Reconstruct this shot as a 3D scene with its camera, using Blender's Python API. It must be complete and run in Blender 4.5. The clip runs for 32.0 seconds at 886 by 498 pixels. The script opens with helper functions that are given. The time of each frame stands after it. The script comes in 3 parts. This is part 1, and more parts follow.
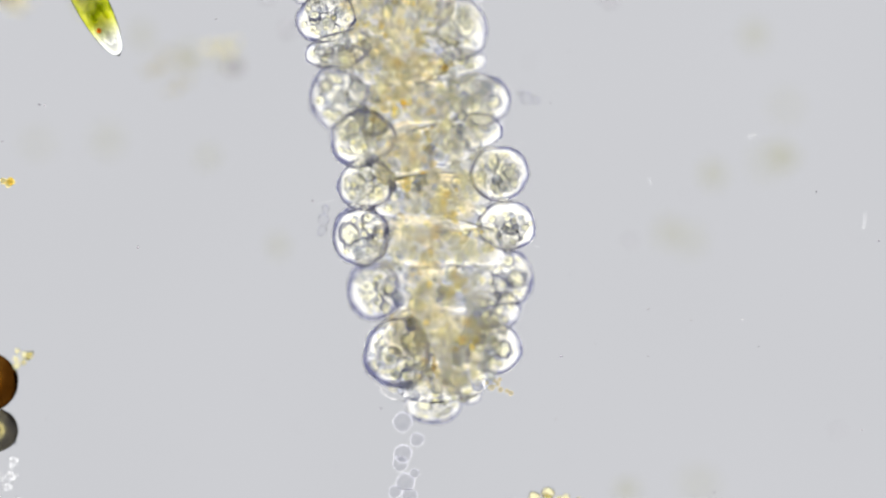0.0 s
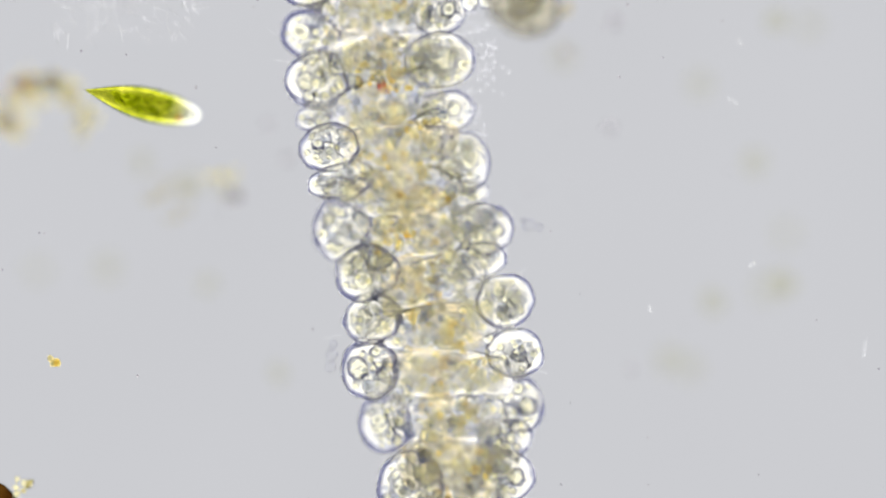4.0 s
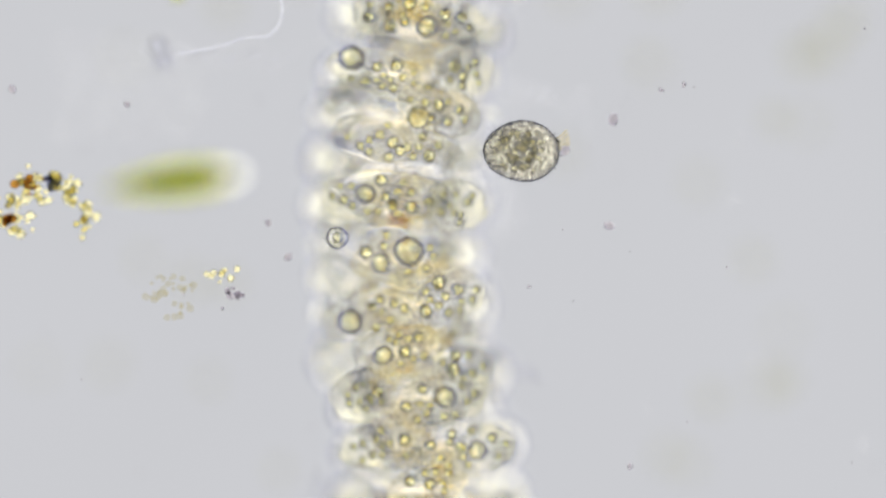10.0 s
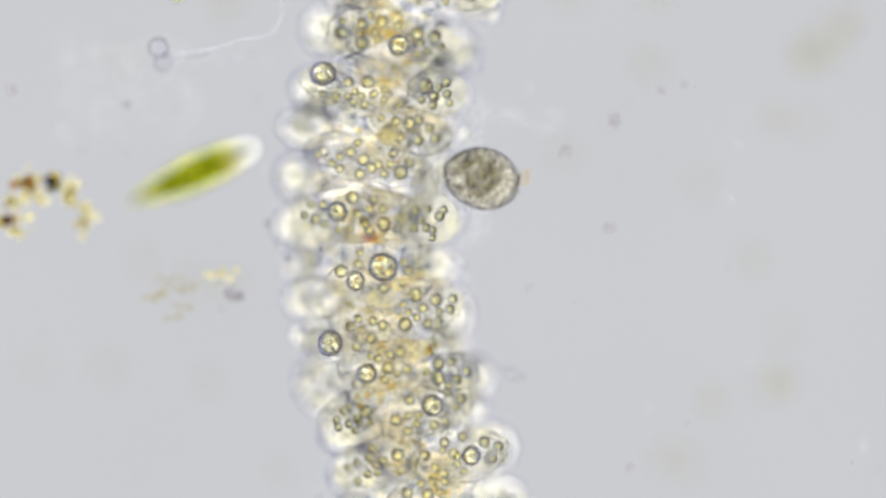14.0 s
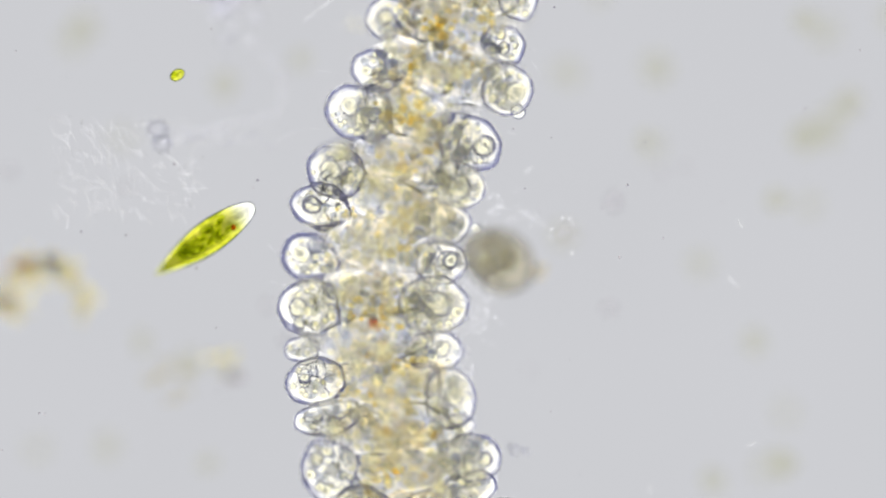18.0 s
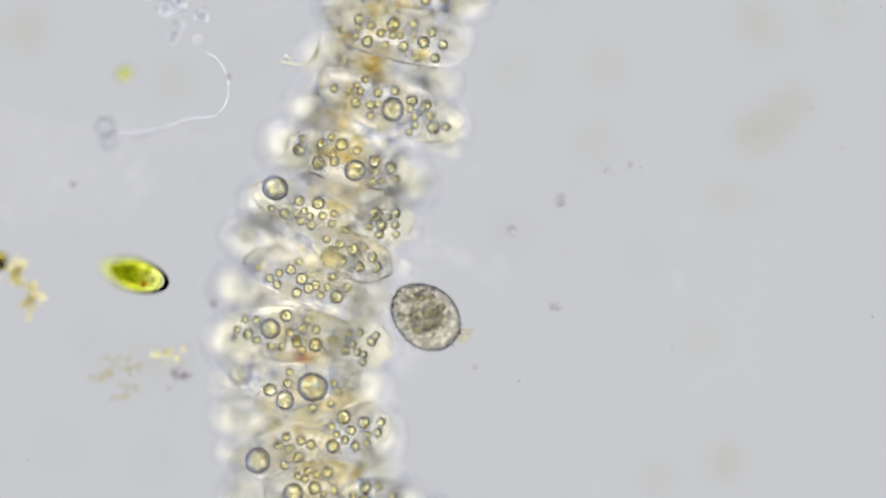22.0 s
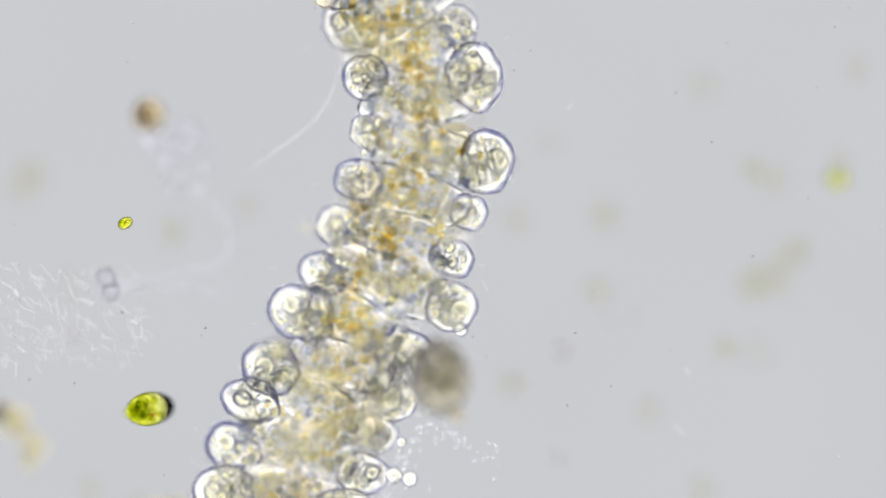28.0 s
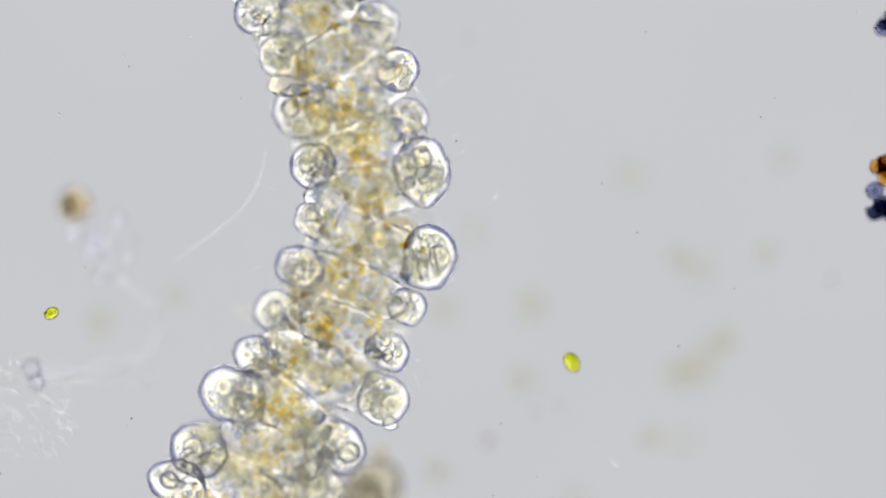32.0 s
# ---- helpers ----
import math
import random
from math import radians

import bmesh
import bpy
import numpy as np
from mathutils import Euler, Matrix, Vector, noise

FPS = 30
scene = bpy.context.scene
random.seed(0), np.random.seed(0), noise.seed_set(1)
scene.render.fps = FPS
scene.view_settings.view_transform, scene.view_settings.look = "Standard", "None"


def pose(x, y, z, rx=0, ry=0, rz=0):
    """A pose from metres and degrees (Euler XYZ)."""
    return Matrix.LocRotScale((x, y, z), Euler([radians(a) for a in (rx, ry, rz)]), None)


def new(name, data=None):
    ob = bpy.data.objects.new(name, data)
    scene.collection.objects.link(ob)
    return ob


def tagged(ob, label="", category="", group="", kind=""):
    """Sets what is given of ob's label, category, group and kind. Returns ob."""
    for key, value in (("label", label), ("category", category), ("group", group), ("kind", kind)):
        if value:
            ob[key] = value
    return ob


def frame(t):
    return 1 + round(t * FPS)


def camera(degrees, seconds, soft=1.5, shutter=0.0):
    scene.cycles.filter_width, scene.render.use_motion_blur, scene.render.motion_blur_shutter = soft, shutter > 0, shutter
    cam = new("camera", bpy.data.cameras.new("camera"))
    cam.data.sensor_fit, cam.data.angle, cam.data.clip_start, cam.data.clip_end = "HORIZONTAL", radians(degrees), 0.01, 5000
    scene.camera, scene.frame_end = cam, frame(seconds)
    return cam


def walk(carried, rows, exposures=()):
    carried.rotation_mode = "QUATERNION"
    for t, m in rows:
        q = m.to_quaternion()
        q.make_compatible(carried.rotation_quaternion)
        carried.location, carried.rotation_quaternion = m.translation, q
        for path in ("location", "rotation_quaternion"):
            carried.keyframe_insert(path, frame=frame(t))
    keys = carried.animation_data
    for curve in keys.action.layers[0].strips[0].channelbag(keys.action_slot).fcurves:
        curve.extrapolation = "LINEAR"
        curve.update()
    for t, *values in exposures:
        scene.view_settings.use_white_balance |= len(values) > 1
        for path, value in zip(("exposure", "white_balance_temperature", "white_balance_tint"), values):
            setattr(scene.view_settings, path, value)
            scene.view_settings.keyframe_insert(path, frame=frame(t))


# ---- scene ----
# One metre here is a tenth of a millimetre on the slide; U is the plan's small unit.
U = 0.002
LENS = 1.5
DEEP = 1.4                                         # heights in the plan are given a little flattened
FAR = 784 * U / math.tan(radians(LENS / 2))      # from the eyepiece to the plane in focus
cam = camera(LENS, 32.0, 2.3)
cam.data.dof.use_dof = True
cam.data.dof.focus_distance = FAR
cam.data.dof.aperture_fstop = 0.0766
cam.data.dof.aperture_blades = 0
scene.cycles.max_bounces = 40
scene.cycles.transmission_bounces = 40
scene.cycles.transparent_max_bounces = 60


def stage(x, y, level):
    """The camera over the slide when the stage stands at x, y (plan units) with that level in focus."""
    return pose(-x * U, y * U, FAR + level * DEEP, 0, 0, 0)


walk(cam, [
    (0, stage(0, 0, 0.0)), (0.5, stage(0, 14, 0.0)), (1, stage(0, 44, 0.0)), (1.5, stage(0, 96, 0.0)),
    (2, stage(0, 140, 0.0)), (2.5, stage(0, 174, 0.0)), (4.5, stage(0, 255, 0.0)), (5, stage(0, 295, 0.02)),
    (5.5, stage(0, 322, 0.03)), (6, stage(0, 345, 0.04)), (6.5, stage(0, 379, 0.12)), (7, stage(0, 383, 0.235)),
    (7.5, stage(0, 390, 0.25)), (8, stage(0, 405, 0.265)), (9, stage(0, 405, 0.305)), (10, stage(0, 400, 0.325)),
    (12.5, stage(0, 399, 0.325)), (13, stage(0, 399, 0.30)), (13.5, stage(0, 400, 0.26)), (15.5, stage(0, 434, 0.03)),
    (16, stage(0, 480, 0.0)), (16.5, stage(0, 523, 0.0)), (17, stage(0, 546, -0.01)), (18.5, stage(0, 546, -0.02)),
    (19, stage(-61, 543, -0.02)), (19.5, stage(-95, 542, -0.02)), (20, stage(-95, 542, 0.02)),
    (20.5, stage(-95, 542, 0.21)), (21, stage(-95, 542, 0.26)), (21.5, stage(-95, 542, 0.26)),
    (22.5, stage(-95, 542, 0.265)), (23, stage(-95, 606, 0.27)), (23.5, stage(-95, 722, 0.27)),
    (24, stage(-95, 776, 0.27)), (24.5, stage(-95, 812, 0.27)), (25, stage(-95, 812, 0.25)),
    (25.5, stage(-93, 811, 0.16)), (27.5, stage(-89, 808, 0.0)), (28, stage(-92, 808, 0.0)),
    (28.5, stage(-92, 808, 0.0)), (29, stage(-90, 808, 0.0)), (29.5, stage(-104, 808, 0.0)),
    (30, stage(-192, 808, 0.0)), (30.5, stage(-222, 808, 0.0)), (31, stage(-218, 808, 0.0)),
    (31.5, stage(-223, 808, 0.0)), (31.7, stage(-223, 854, 0.0)), (31.9, stage(-223, 931, 0.0)),
    (32, stage(-223, 968, 0.0))],
    ((0, 0.046), (2.5, 0.046), (5, 0.025), (10, 0.031), (13, 0.018), (16, 0.031), (19, 0.045), (20.5, 0.0), (22, -0.03), (25, -0.016),
     (28, 0.008), (30, 0.01), (31.5, 0.0), (32, -0.03)))

# ---- light: the microscope's lamp below the slide, in an added dim violet surround ----
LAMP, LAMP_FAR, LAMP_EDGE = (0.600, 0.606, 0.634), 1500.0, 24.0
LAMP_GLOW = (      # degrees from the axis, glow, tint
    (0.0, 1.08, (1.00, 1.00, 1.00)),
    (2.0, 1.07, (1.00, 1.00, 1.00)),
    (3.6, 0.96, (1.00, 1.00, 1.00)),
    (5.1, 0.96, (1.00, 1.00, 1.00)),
    # hot ring outside the direct view, added so that refracting cells look brighter
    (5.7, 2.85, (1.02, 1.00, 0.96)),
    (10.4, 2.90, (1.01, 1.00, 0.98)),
    # bluish falloff, added to give the cells violet outlines
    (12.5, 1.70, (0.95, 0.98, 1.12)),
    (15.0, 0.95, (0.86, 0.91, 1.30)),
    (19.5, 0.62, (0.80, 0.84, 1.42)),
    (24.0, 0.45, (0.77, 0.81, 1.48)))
# even bluish surround, added to colour the rims where cells bend light most
world = bpy.data.worlds.new("violet_surround")
scene.world = world
world.use_nodes = True
world.node_tree.nodes["Background"].inputs[0].default_value = (0.22, 0.23, 0.44, 1)
world.node_tree.nodes["Background"].inputs[1].default_value = 1.0


# ---- materials ----
def nodes_of(name):
    m = bpy.data.materials.new(name)
    m.use_nodes = True
    n = m.node_tree.nodes
    n.clear()
    return m, n, m.node_tree.links.new, n.new("ShaderNodeOutputMaterial")


def noise_ramp(n, link, scale, stops, detail=3.0, rough=0.6, distort=0.0):
    co = n.new("ShaderNodeTexCoord")
    tex = n.new("ShaderNodeTexNoise")
    tex.inputs["Scale"].default_value = scale
    tex.inputs["Detail"].default_value = detail
    tex.inputs["Roughness"].default_value = rough
    tex.inputs["Distortion"].default_value = distort
    link(co.outputs["Object"], tex.inputs["Vector"])
    ramp = n.new("ShaderNodeValToRGB")
    while len(ramp.color_ramp.elements) < len(stops):
        ramp.color_ramp.elements.new(0.5)
    for e, (p, c) in zip(ramp.color_ramp.elements, stops):
        e.position, e.color = p, (*c, 1)
    link(tex.outputs["Fac"], ramp.inputs["Fac"])
    return ramp.outputs["Color"], tex.outputs["Fac"]


def clear_stuff(name, ior, dark, light, scale=12.0, bump=0.0, rough=0.0, bump_scale=40.0, lo=0.35, hi=0.65):
    """A translucent body that bends the lamp's light; dark and light are its two tints."""
    m, n, link, out = nodes_of(name)
    col, fac = noise_ramp(n, link, scale, [(lo, dark), (hi, light)])
    b = n.new("ShaderNodeBsdfGlass" if ior < 0.92 else "ShaderNodeBsdfRefraction")    # the thinnest sap mirrors at its rim
    b.inputs["IOR"].default_value = ior
    b.inputs["Roughness"].default_value = rough
    link(col, b.inputs["Color"])
    if bump:
        co = n.new("ShaderNodeTexCoord")
        tex = n.new("ShaderNodeTexNoise")
        tex.inputs["Scale"].default_value = bump_scale
        tex.inputs["Detail"].default_value = 2.0
        link(co.outputs["Object"], tex.inputs["Vector"])
        bp = n.new("ShaderNodeBump")
        bp.inputs["Strength"].default_value = bump
        bp.inputs["Distance"].default_value = 0.01
        link(tex.outputs["Fac"], bp.inputs["Height"])
        link(bp.outputs["Normal"], b.inputs["Normal"])
    link(b.outputs[0], out.inputs["Surface"])
    return m


def tinted(name, dark, light, scale=10.0, lo=0.35, hi=0.65):
    """A soft stain with no edge of its own: it only takes colour out of the light."""
    m, n, link, out = nodes_of(name)
    col, fac = noise_ramp(n, link, scale, [(lo, dark), (hi, light)], 4.0)
    b = n.new("ShaderNodeBsdfTransparent")
    link(col, b.inputs["Color"])
    link(b.outputs[0], out.inputs["Surface"])
    return m


def swimmer_material():
    """Green towards the tail, clear at the tip."""
    m, n, link, out = nodes_of("swimmer_body")
    col, fac = noise_ramp(n, link, 16, [(0.35, (0.46, 0.51, 0.07)), (0.62, (0.86, 0.85, 0.28))])
    co = n.new("ShaderNodeTexCoord")
    sep = n.new("ShaderNodeSeparateXYZ")
    link(co.outputs["Object"], sep.inputs[0])
    ramp = n.new("ShaderNodeMapRange")
    ramp.inputs["From Min"].default_value, ramp.inputs["From Max"].default_value = 0.12, 0.20
    link(sep.outputs["X"], ramp.inputs["Value"])
    mix = n.new("ShaderNodeMix")
    mix.data_type = "RGBA"
    link(ramp.outputs[0], mix.inputs["Factor"])
    link(col, mix.inputs["A"])
    mix.inputs["B"].default_value = (0.98, 0.98, 0.92, 1)
    b = n.new("ShaderNodeBsdfRefraction")
    b.inputs["IOR"].default_value = 1.05
    b.inputs["Roughness"].default_value = 0.0
    link(mix.outputs["Result"], b.inputs["Color"])
    link(b.outputs[0], out.inputs["Surface"])
    return m


MAT = {
    "swimmer": swimmer_material(),
    "side": clear_stuff("cell_membrane", 1.03, (0.955, 0.948, 0.915), (0.995, 0.992, 0.975), 14, 0.75, 0, 40),
    "lumen": clear_stuff("cell_sap", 0.9, (0.97, 0.965, 0.92), (0.998, 0.995, 0.975), 14, 0.10, 0, 42),
    "thick_sap": clear_stuff("thick_cell_sap", 0.915, (0.962, 0.955, 0.905), (0.994, 0.99, 0.965), 14, 0.08, 0, 36),
    "shell": clear_stuff("thin_shell", 1.11, (0.97, 0.97, 0.98), (1.0, 1.0, 1.0), 14),
    "violet_sap": clear_stuff("violet_sap", 0.93, (0.93, 0.93, 0.96), (1, 1, 1), 14),
    "hollow": clear_stuff("shell_water", 0.924, (0.98, 0.98, 0.99), (1.0, 1.0, 1.0), 14),
    "front": clear_stuff("front_membrane", 1.013, (0.99, 0.983, 0.955), (1, 1, 0.99), 26, 0.35, 0, 45),
    "back": clear_stuff("back_membrane", 1.006, (0.985, 0.978, 0.965), (1.0, 1.0, 1.0), 9, 0.1, 0, 14),
    "inner": clear_stuff("inner_membrane", 1.006, (0.99, 0.985, 0.98), (1.0, 1.0, 1.0), 9),
    "granule": clear_stuff("oil_granule", 1.1, (1, 0.985, 0.85), (1, 1, 0.95), 2, 0, 0, 1, 0.15, 0.85),
    "soft_granule": clear_stuff("soft_granule", 1.2, (1, 0.975, 0.74), (1, 1, 0.86), 2, 0, 0, 1, 0.15, 0.85),
    "core_granule": clear_stuff("core_granule", 1.02, (0.985, 0.97, 0.88), (1, 1, 0.96), 2, 0, 0, 1, 0.15, 0.85),
    "pale_granule": clear_stuff("pale_granule", 1.012, (1.0, 0.985, 0.86), (1.0, 1.0, 0.95), 30),
    "vesicle": clear_stuff("vesicle_skin", 1.03, (0.95, 0.95, 0.97), (1.0, 1.0, 1.0), 20, 0.1, 0, 25),
    "soft_vacuole": clear_stuff("soft_vacuole", 0.9, (0.985, 0.97, 0.84), (1.0, 1.0, 0.97), 3, 0.5, 0, 4),
    "droplet": clear_stuff("bright_droplet", 0.87, (1.0, 0.98, 0.84), (1.0, 1.0, 0.95), 2, 0.6, 0, 3),
    "ripe_sap": clear_stuff("ripe_vacuole", 0.86, (0.995, 0.975, 0.78), (1, 0.995, 0.9), 2, 0.3, 0, 3),
    "vacuole": clear_stuff("vacuole", 1.11, (0.99, 0.98, 0.88), (1, 1, 0.96), 2, 0.6, 0, 3),
    "blue": clear_stuff("grey_granule", 1.045, (0.72, 0.74, 0.79), (0.91, 0.92, 0.945), 1.5, 0, 0, 1, 0.15, 0.85),
    "core": clear_stuff("core_tissue", 1.028, (0.965, 0.958, 0.945), (0.998, 0.997, 0.993), 13, 0.25, 0, 16),
    "amber_tissue": tinted("amber_tissue", (0.95, 0.895, 0.75), (0.996, 0.992, 0.97), 9, 0.36, 0.62),
    "orange": clear_stuff("orange_pigment", 1.025, (0.93, 0.82, 0.46), (0.99, 0.965, 0.77), 25),
    "grit": clear_stuff("grey_brown_grain", 1.06, (0.58, 0.56, 0.60), (0.82, 0.79, 0.78), 25),
    "brown": clear_stuff("brown_pigment", 1.025, (0.84, 0.77, 0.58), (0.97, 0.93, 0.8), 25),
    "egg": clear_stuff("egg_shell", 1.07, (0.4, 0.38, 0.33), (0.94, 0.92, 0.82), 62, 1.0, 0, 70, 0.35, 0.64),
    "food": clear_stuff("food_granule", 1.1, (0.94, 0.92, 0.8), (1, 1, 0.96), 30, 0.2),
    "green": clear_stuff("green_cell", 1.14, (0.66, 0.70, 0.10), (0.96, 0.95, 0.42), 7, 0.3),
    "leaf": clear_stuff("chloroplast", 1.02, (0.74, 0.80, 0.26), (0.94, 0.95, 0.48), 20, 0.3),
    "red": clear_stuff("eyespot", 1.05, (0.80, 0.34, 0.10), (0.92, 0.52, 0.18), 20),
    "ruby": clear_stuff("ruby_granule", 1.08, (0.62, 0.16, 0.12), (0.80, 0.34, 0.24), 20),
    "rust": clear_stuff("rust_grain", 1.08, (0.95, 0.89, 0.62), (1.0, 0.985, 0.82), 14, 0.4),
    "pale_rust": tinted("pale_rust", (0.93, 0.90, 0.79), (0.99, 0.985, 0.95), 12),
    "umber": clear_stuff("umber_grain", 1.08, (0.52, 0.34, 0.12), (0.90, 0.66, 0.30), 14, 0.4),
    "cyst": clear_stuff("cyst_wall", 1.10, (0.6, 0.54, 0.44), (0.93, 0.88, 0.74), 12, 0.3),
    "amber": clear_stuff("amber_wall", 1.4, (0.42, 0.22, 0.05), (0.78, 0.50, 0.14), 10, 0.4),
    "olive": clear_stuff("olive_wall", 1.4, (0.36, 0.34, 0.26), (0.82, 0.76, 0.46), 8, 0.4),
    "ink": clear_stuff("ink_grain", 1.07, (0.22, 0.25, 0.42), (0.58, 0.58, 0.64), 12, 0.4),
    "dark": clear_stuff("dark_grain", 1.16, (0.10, 0.11, 0.16), (0.45, 0.42, 0.42), 16, 0.4),
    "plasm": clear_stuff("cell_plasm", 1.045, (0.925, 0.93, 0.945), (0.995, 0.992, 0.98), 16, 0.25, 0, 14),
    "husk": clear_stuff("empty_vesicle", 1.014, (0.89, 0.89, 0.92), (0.965, 0.965, 0.97), 16, 0.2, 0, 14),
    "grey_lens": clear_stuff("grey_vesicle", 1.07, (0.84, 0.83, 0.70), (0.96, 0.95, 0.86), 12, 0.2, 0, 14),
    "film": clear_stuff("mucus", 1.02, (0.955, 0.955, 0.95), (1, 1, 1), 20, 0.3),
    "mist": clear_stuff("violet_mist", 1.035, (0.86, 0.86, 0.88), (0.98, 0.98, 0.97), 14, 0.3),
    "haze": tinted("far_speck", (0.935, 0.93, 0.85), (0.98, 0.98, 0.94), 6),
}


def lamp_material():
    """The lamp's glow: nearly even in the middle, an added bright ring, fainter and bluish outwards."""
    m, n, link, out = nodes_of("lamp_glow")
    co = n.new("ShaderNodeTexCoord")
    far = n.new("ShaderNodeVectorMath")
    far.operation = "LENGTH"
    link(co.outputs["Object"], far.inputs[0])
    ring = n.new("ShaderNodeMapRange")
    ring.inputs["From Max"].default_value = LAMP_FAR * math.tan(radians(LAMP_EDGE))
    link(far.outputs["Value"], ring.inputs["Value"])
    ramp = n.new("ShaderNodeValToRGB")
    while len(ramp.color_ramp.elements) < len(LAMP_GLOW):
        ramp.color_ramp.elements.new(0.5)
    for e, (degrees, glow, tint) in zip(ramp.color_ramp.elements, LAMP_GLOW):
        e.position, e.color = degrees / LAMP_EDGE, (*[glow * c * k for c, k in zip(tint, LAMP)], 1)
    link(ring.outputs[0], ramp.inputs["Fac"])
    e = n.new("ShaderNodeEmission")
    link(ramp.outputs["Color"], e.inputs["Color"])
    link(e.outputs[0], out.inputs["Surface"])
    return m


def slide_material():
    m, n, link, out = nodes_of("slide_glass")
    col, fac = noise_ramp(n, link, 1.3, [(0.3, (0.975, 0.975, 0.975)), (0.7, (0.995, 0.995, 0.995))])
    b = n.new("ShaderNodeBsdfTransparent")
    link(col, b.inputs["Color"])
    link(b.outputs[0], out.inputs["Surface"])
    return m


# ---- mesh helpers ----
def mesh_of(bm, name, material, smooth=True):
    me = bpy.data.meshes.new(name)
    if smooth:
        for f in bm.faces:
            f.smooth = True
    bm.to_mesh(me)
    bm.free()
    me.materials.append(material)
    return me


def ball(r=1.0, sub=3, lump=0.0, freq=1.5, seed=0.0, size=(1, 1, 1), power=2.0):
    """A lumpy egg-shaped blob; power above 2 makes it boxier."""
    bm = bmesh.new()
    bmesh.ops.create_icosphere(bm, subdivisions=sub, radius=1.0)
    off = Vector((seed * 7.3, seed * 3.1, seed * 5.7))
    for v in bm.verts:
        d = v.co.normalized()
        k = 1.0 / (sum(abs(c) ** power for c in d)) ** (1.0 / power)
        k *= 1 + lump * noise.noise(d * freq + off)
        v.co = Vector((d.x * k * size[0], d.y * k * size[1], d.z * k * size[2])) * r
    return bm


def part(name, data, parent, m=None, label=""):
    ob = new(name, data)
    ob.parent = parent
    if m is not None:
        ob.matrix_basis = m
    return tagged(ob, label) if label else ob


def grains(name, rng, count, spread, r0, r1, kind, parent):
    """Small grains stuck together: the first carries the rest. The meshes are shared."""
    if kind not in GRAINS:
        GRAINS[kind] = [mesh_of(ball(1, 2, 0.40, 1.5, i * 2.7 + len(GRAINS)), name, MAT[kind]) for i in range(4)]
    first = part(name, rng.choice(GRAINS[kind]), parent)
    r = rng.uniform(r0, r1)
    first.scale = (r, r, r)
    for i in range(count - 1):
        p = Vector([rng.gauss(0, c) / r for c in spread])
        k = rng.uniform(r0, r1) / r
        part(name, rng.choice(GRAINS[kind]), first, Matrix.LocRotScale(
            p, Euler((rng.uniform(0, 6), rng.uniform(0, 6), 0)), Vector((k * rng.uniform(0.8, 1.3), k, k))))
    return first


GRAINS = {}


def tube(points, r, material, name):
    cu = bpy.data.curves.new(name, "CURVE")
    cu.dimensions, cu.bevel_depth, cu.bevel_resolution = "3D", r, 1
    sp = cu.splines.new("POLY")
    sp.points.add(len(points) - 1)
    for p, q in zip(sp.points, points):
        p.co = (*q, 1)
    cu.materials.append(material)
    return cu


def at(x, y, z=0.0):
    """World place of a plan point (x to the right, y down, in plan units from the first view's corner)."""
    return Vector(((x - 784) * U, (441 - y) * U, z * DEEP))


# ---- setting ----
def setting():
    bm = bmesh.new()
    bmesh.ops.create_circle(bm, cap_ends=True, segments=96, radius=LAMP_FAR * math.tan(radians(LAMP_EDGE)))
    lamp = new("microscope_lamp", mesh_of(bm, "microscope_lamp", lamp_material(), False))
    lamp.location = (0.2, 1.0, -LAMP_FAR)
    tagged(lamp, "round glowing condenser lamp under the slide, with an added brighter ring and bluish edge", "lamp", kind="structure")
    bm = bmesh.new()
    bmesh.ops.create_cube(bm, size=1.0)
    for v in bm.verts:
        v.co = Vector((v.co.x * 13, v.co.y * 10, v.co.z * 0.5))
    bmesh.ops.bevel(bm, geom=bm.edges[:], offset=0.04, segments=2, affect="EDGES")
    slide = new("glass_slide", mesh_of(bm, "glass_slide", slide_material(), False))
    slide.location = (0.2, 1.0, -3.0)
    tagged(slide, "clear glass microscope slide with faint smears", "slide", kind="structure")


setting()

# ---- the strand of cells ----
rng = random.Random(5)
strand = new("cell_strand")
tagged(strand, "pale translucent bending strand of globular cells full of yellow granules", "organism")
BENDS = []          # (time, x, y, turns)
KNOTS = [250 * i for i in range(9)]
CARRIED = []        # (object, along, across, height, own turn)


def bend(t, x, y, *turns):
    """The strand's line at t seconds: its point 900 units along, and its heading (degrees) every 250 units."""
    BENDS.append((t, x, y, turns))


def line_of(x, y, turns):
    s = np.arange(-200, 2201, 10.0)
    th = np.radians(np.interp(s, KNOTS, turns))
    cx = np.concatenate([[0], np.cumsum((np.sin(th[1:]) + np.sin(th[:-1])) * 5)])
    cy = np.concatenate([[0], np.cumsum((np.cos(th[1:]) + np.cos(th[:-1])) * 5)])
    k = int((900 + 200) / 10)
    return s, th, x + cx - cx[k], y + cy - cy[k]


GRAIN = [mesh_of(ball(1, 3, 0.06, 1.3, i), "granule", MAT["granule"]) for i in range(3)]
FRONT = [mesh_of(ball(1, 3, 0.04, 1.3, i + 2), "granule", MAT["soft_granule"]) for i in range(4)]
BACK = [mesh_of(ball(1, 2, 0.08, 1.3, i + 2), "granule", MAT["pale_granule"]) for i in range(3)]
PLASM = [mesh_of(ball(1, 3, 0.45, 1.6, i * 3 + 1), "plasm_lump", MAT["plasm"]) for i in range(5)]
DEEP_GRAIN = [mesh_of(ball(1, 2, 0.10, 1.3, i + 2), "granule", MAT["core_granule"]) for i in range(3)]
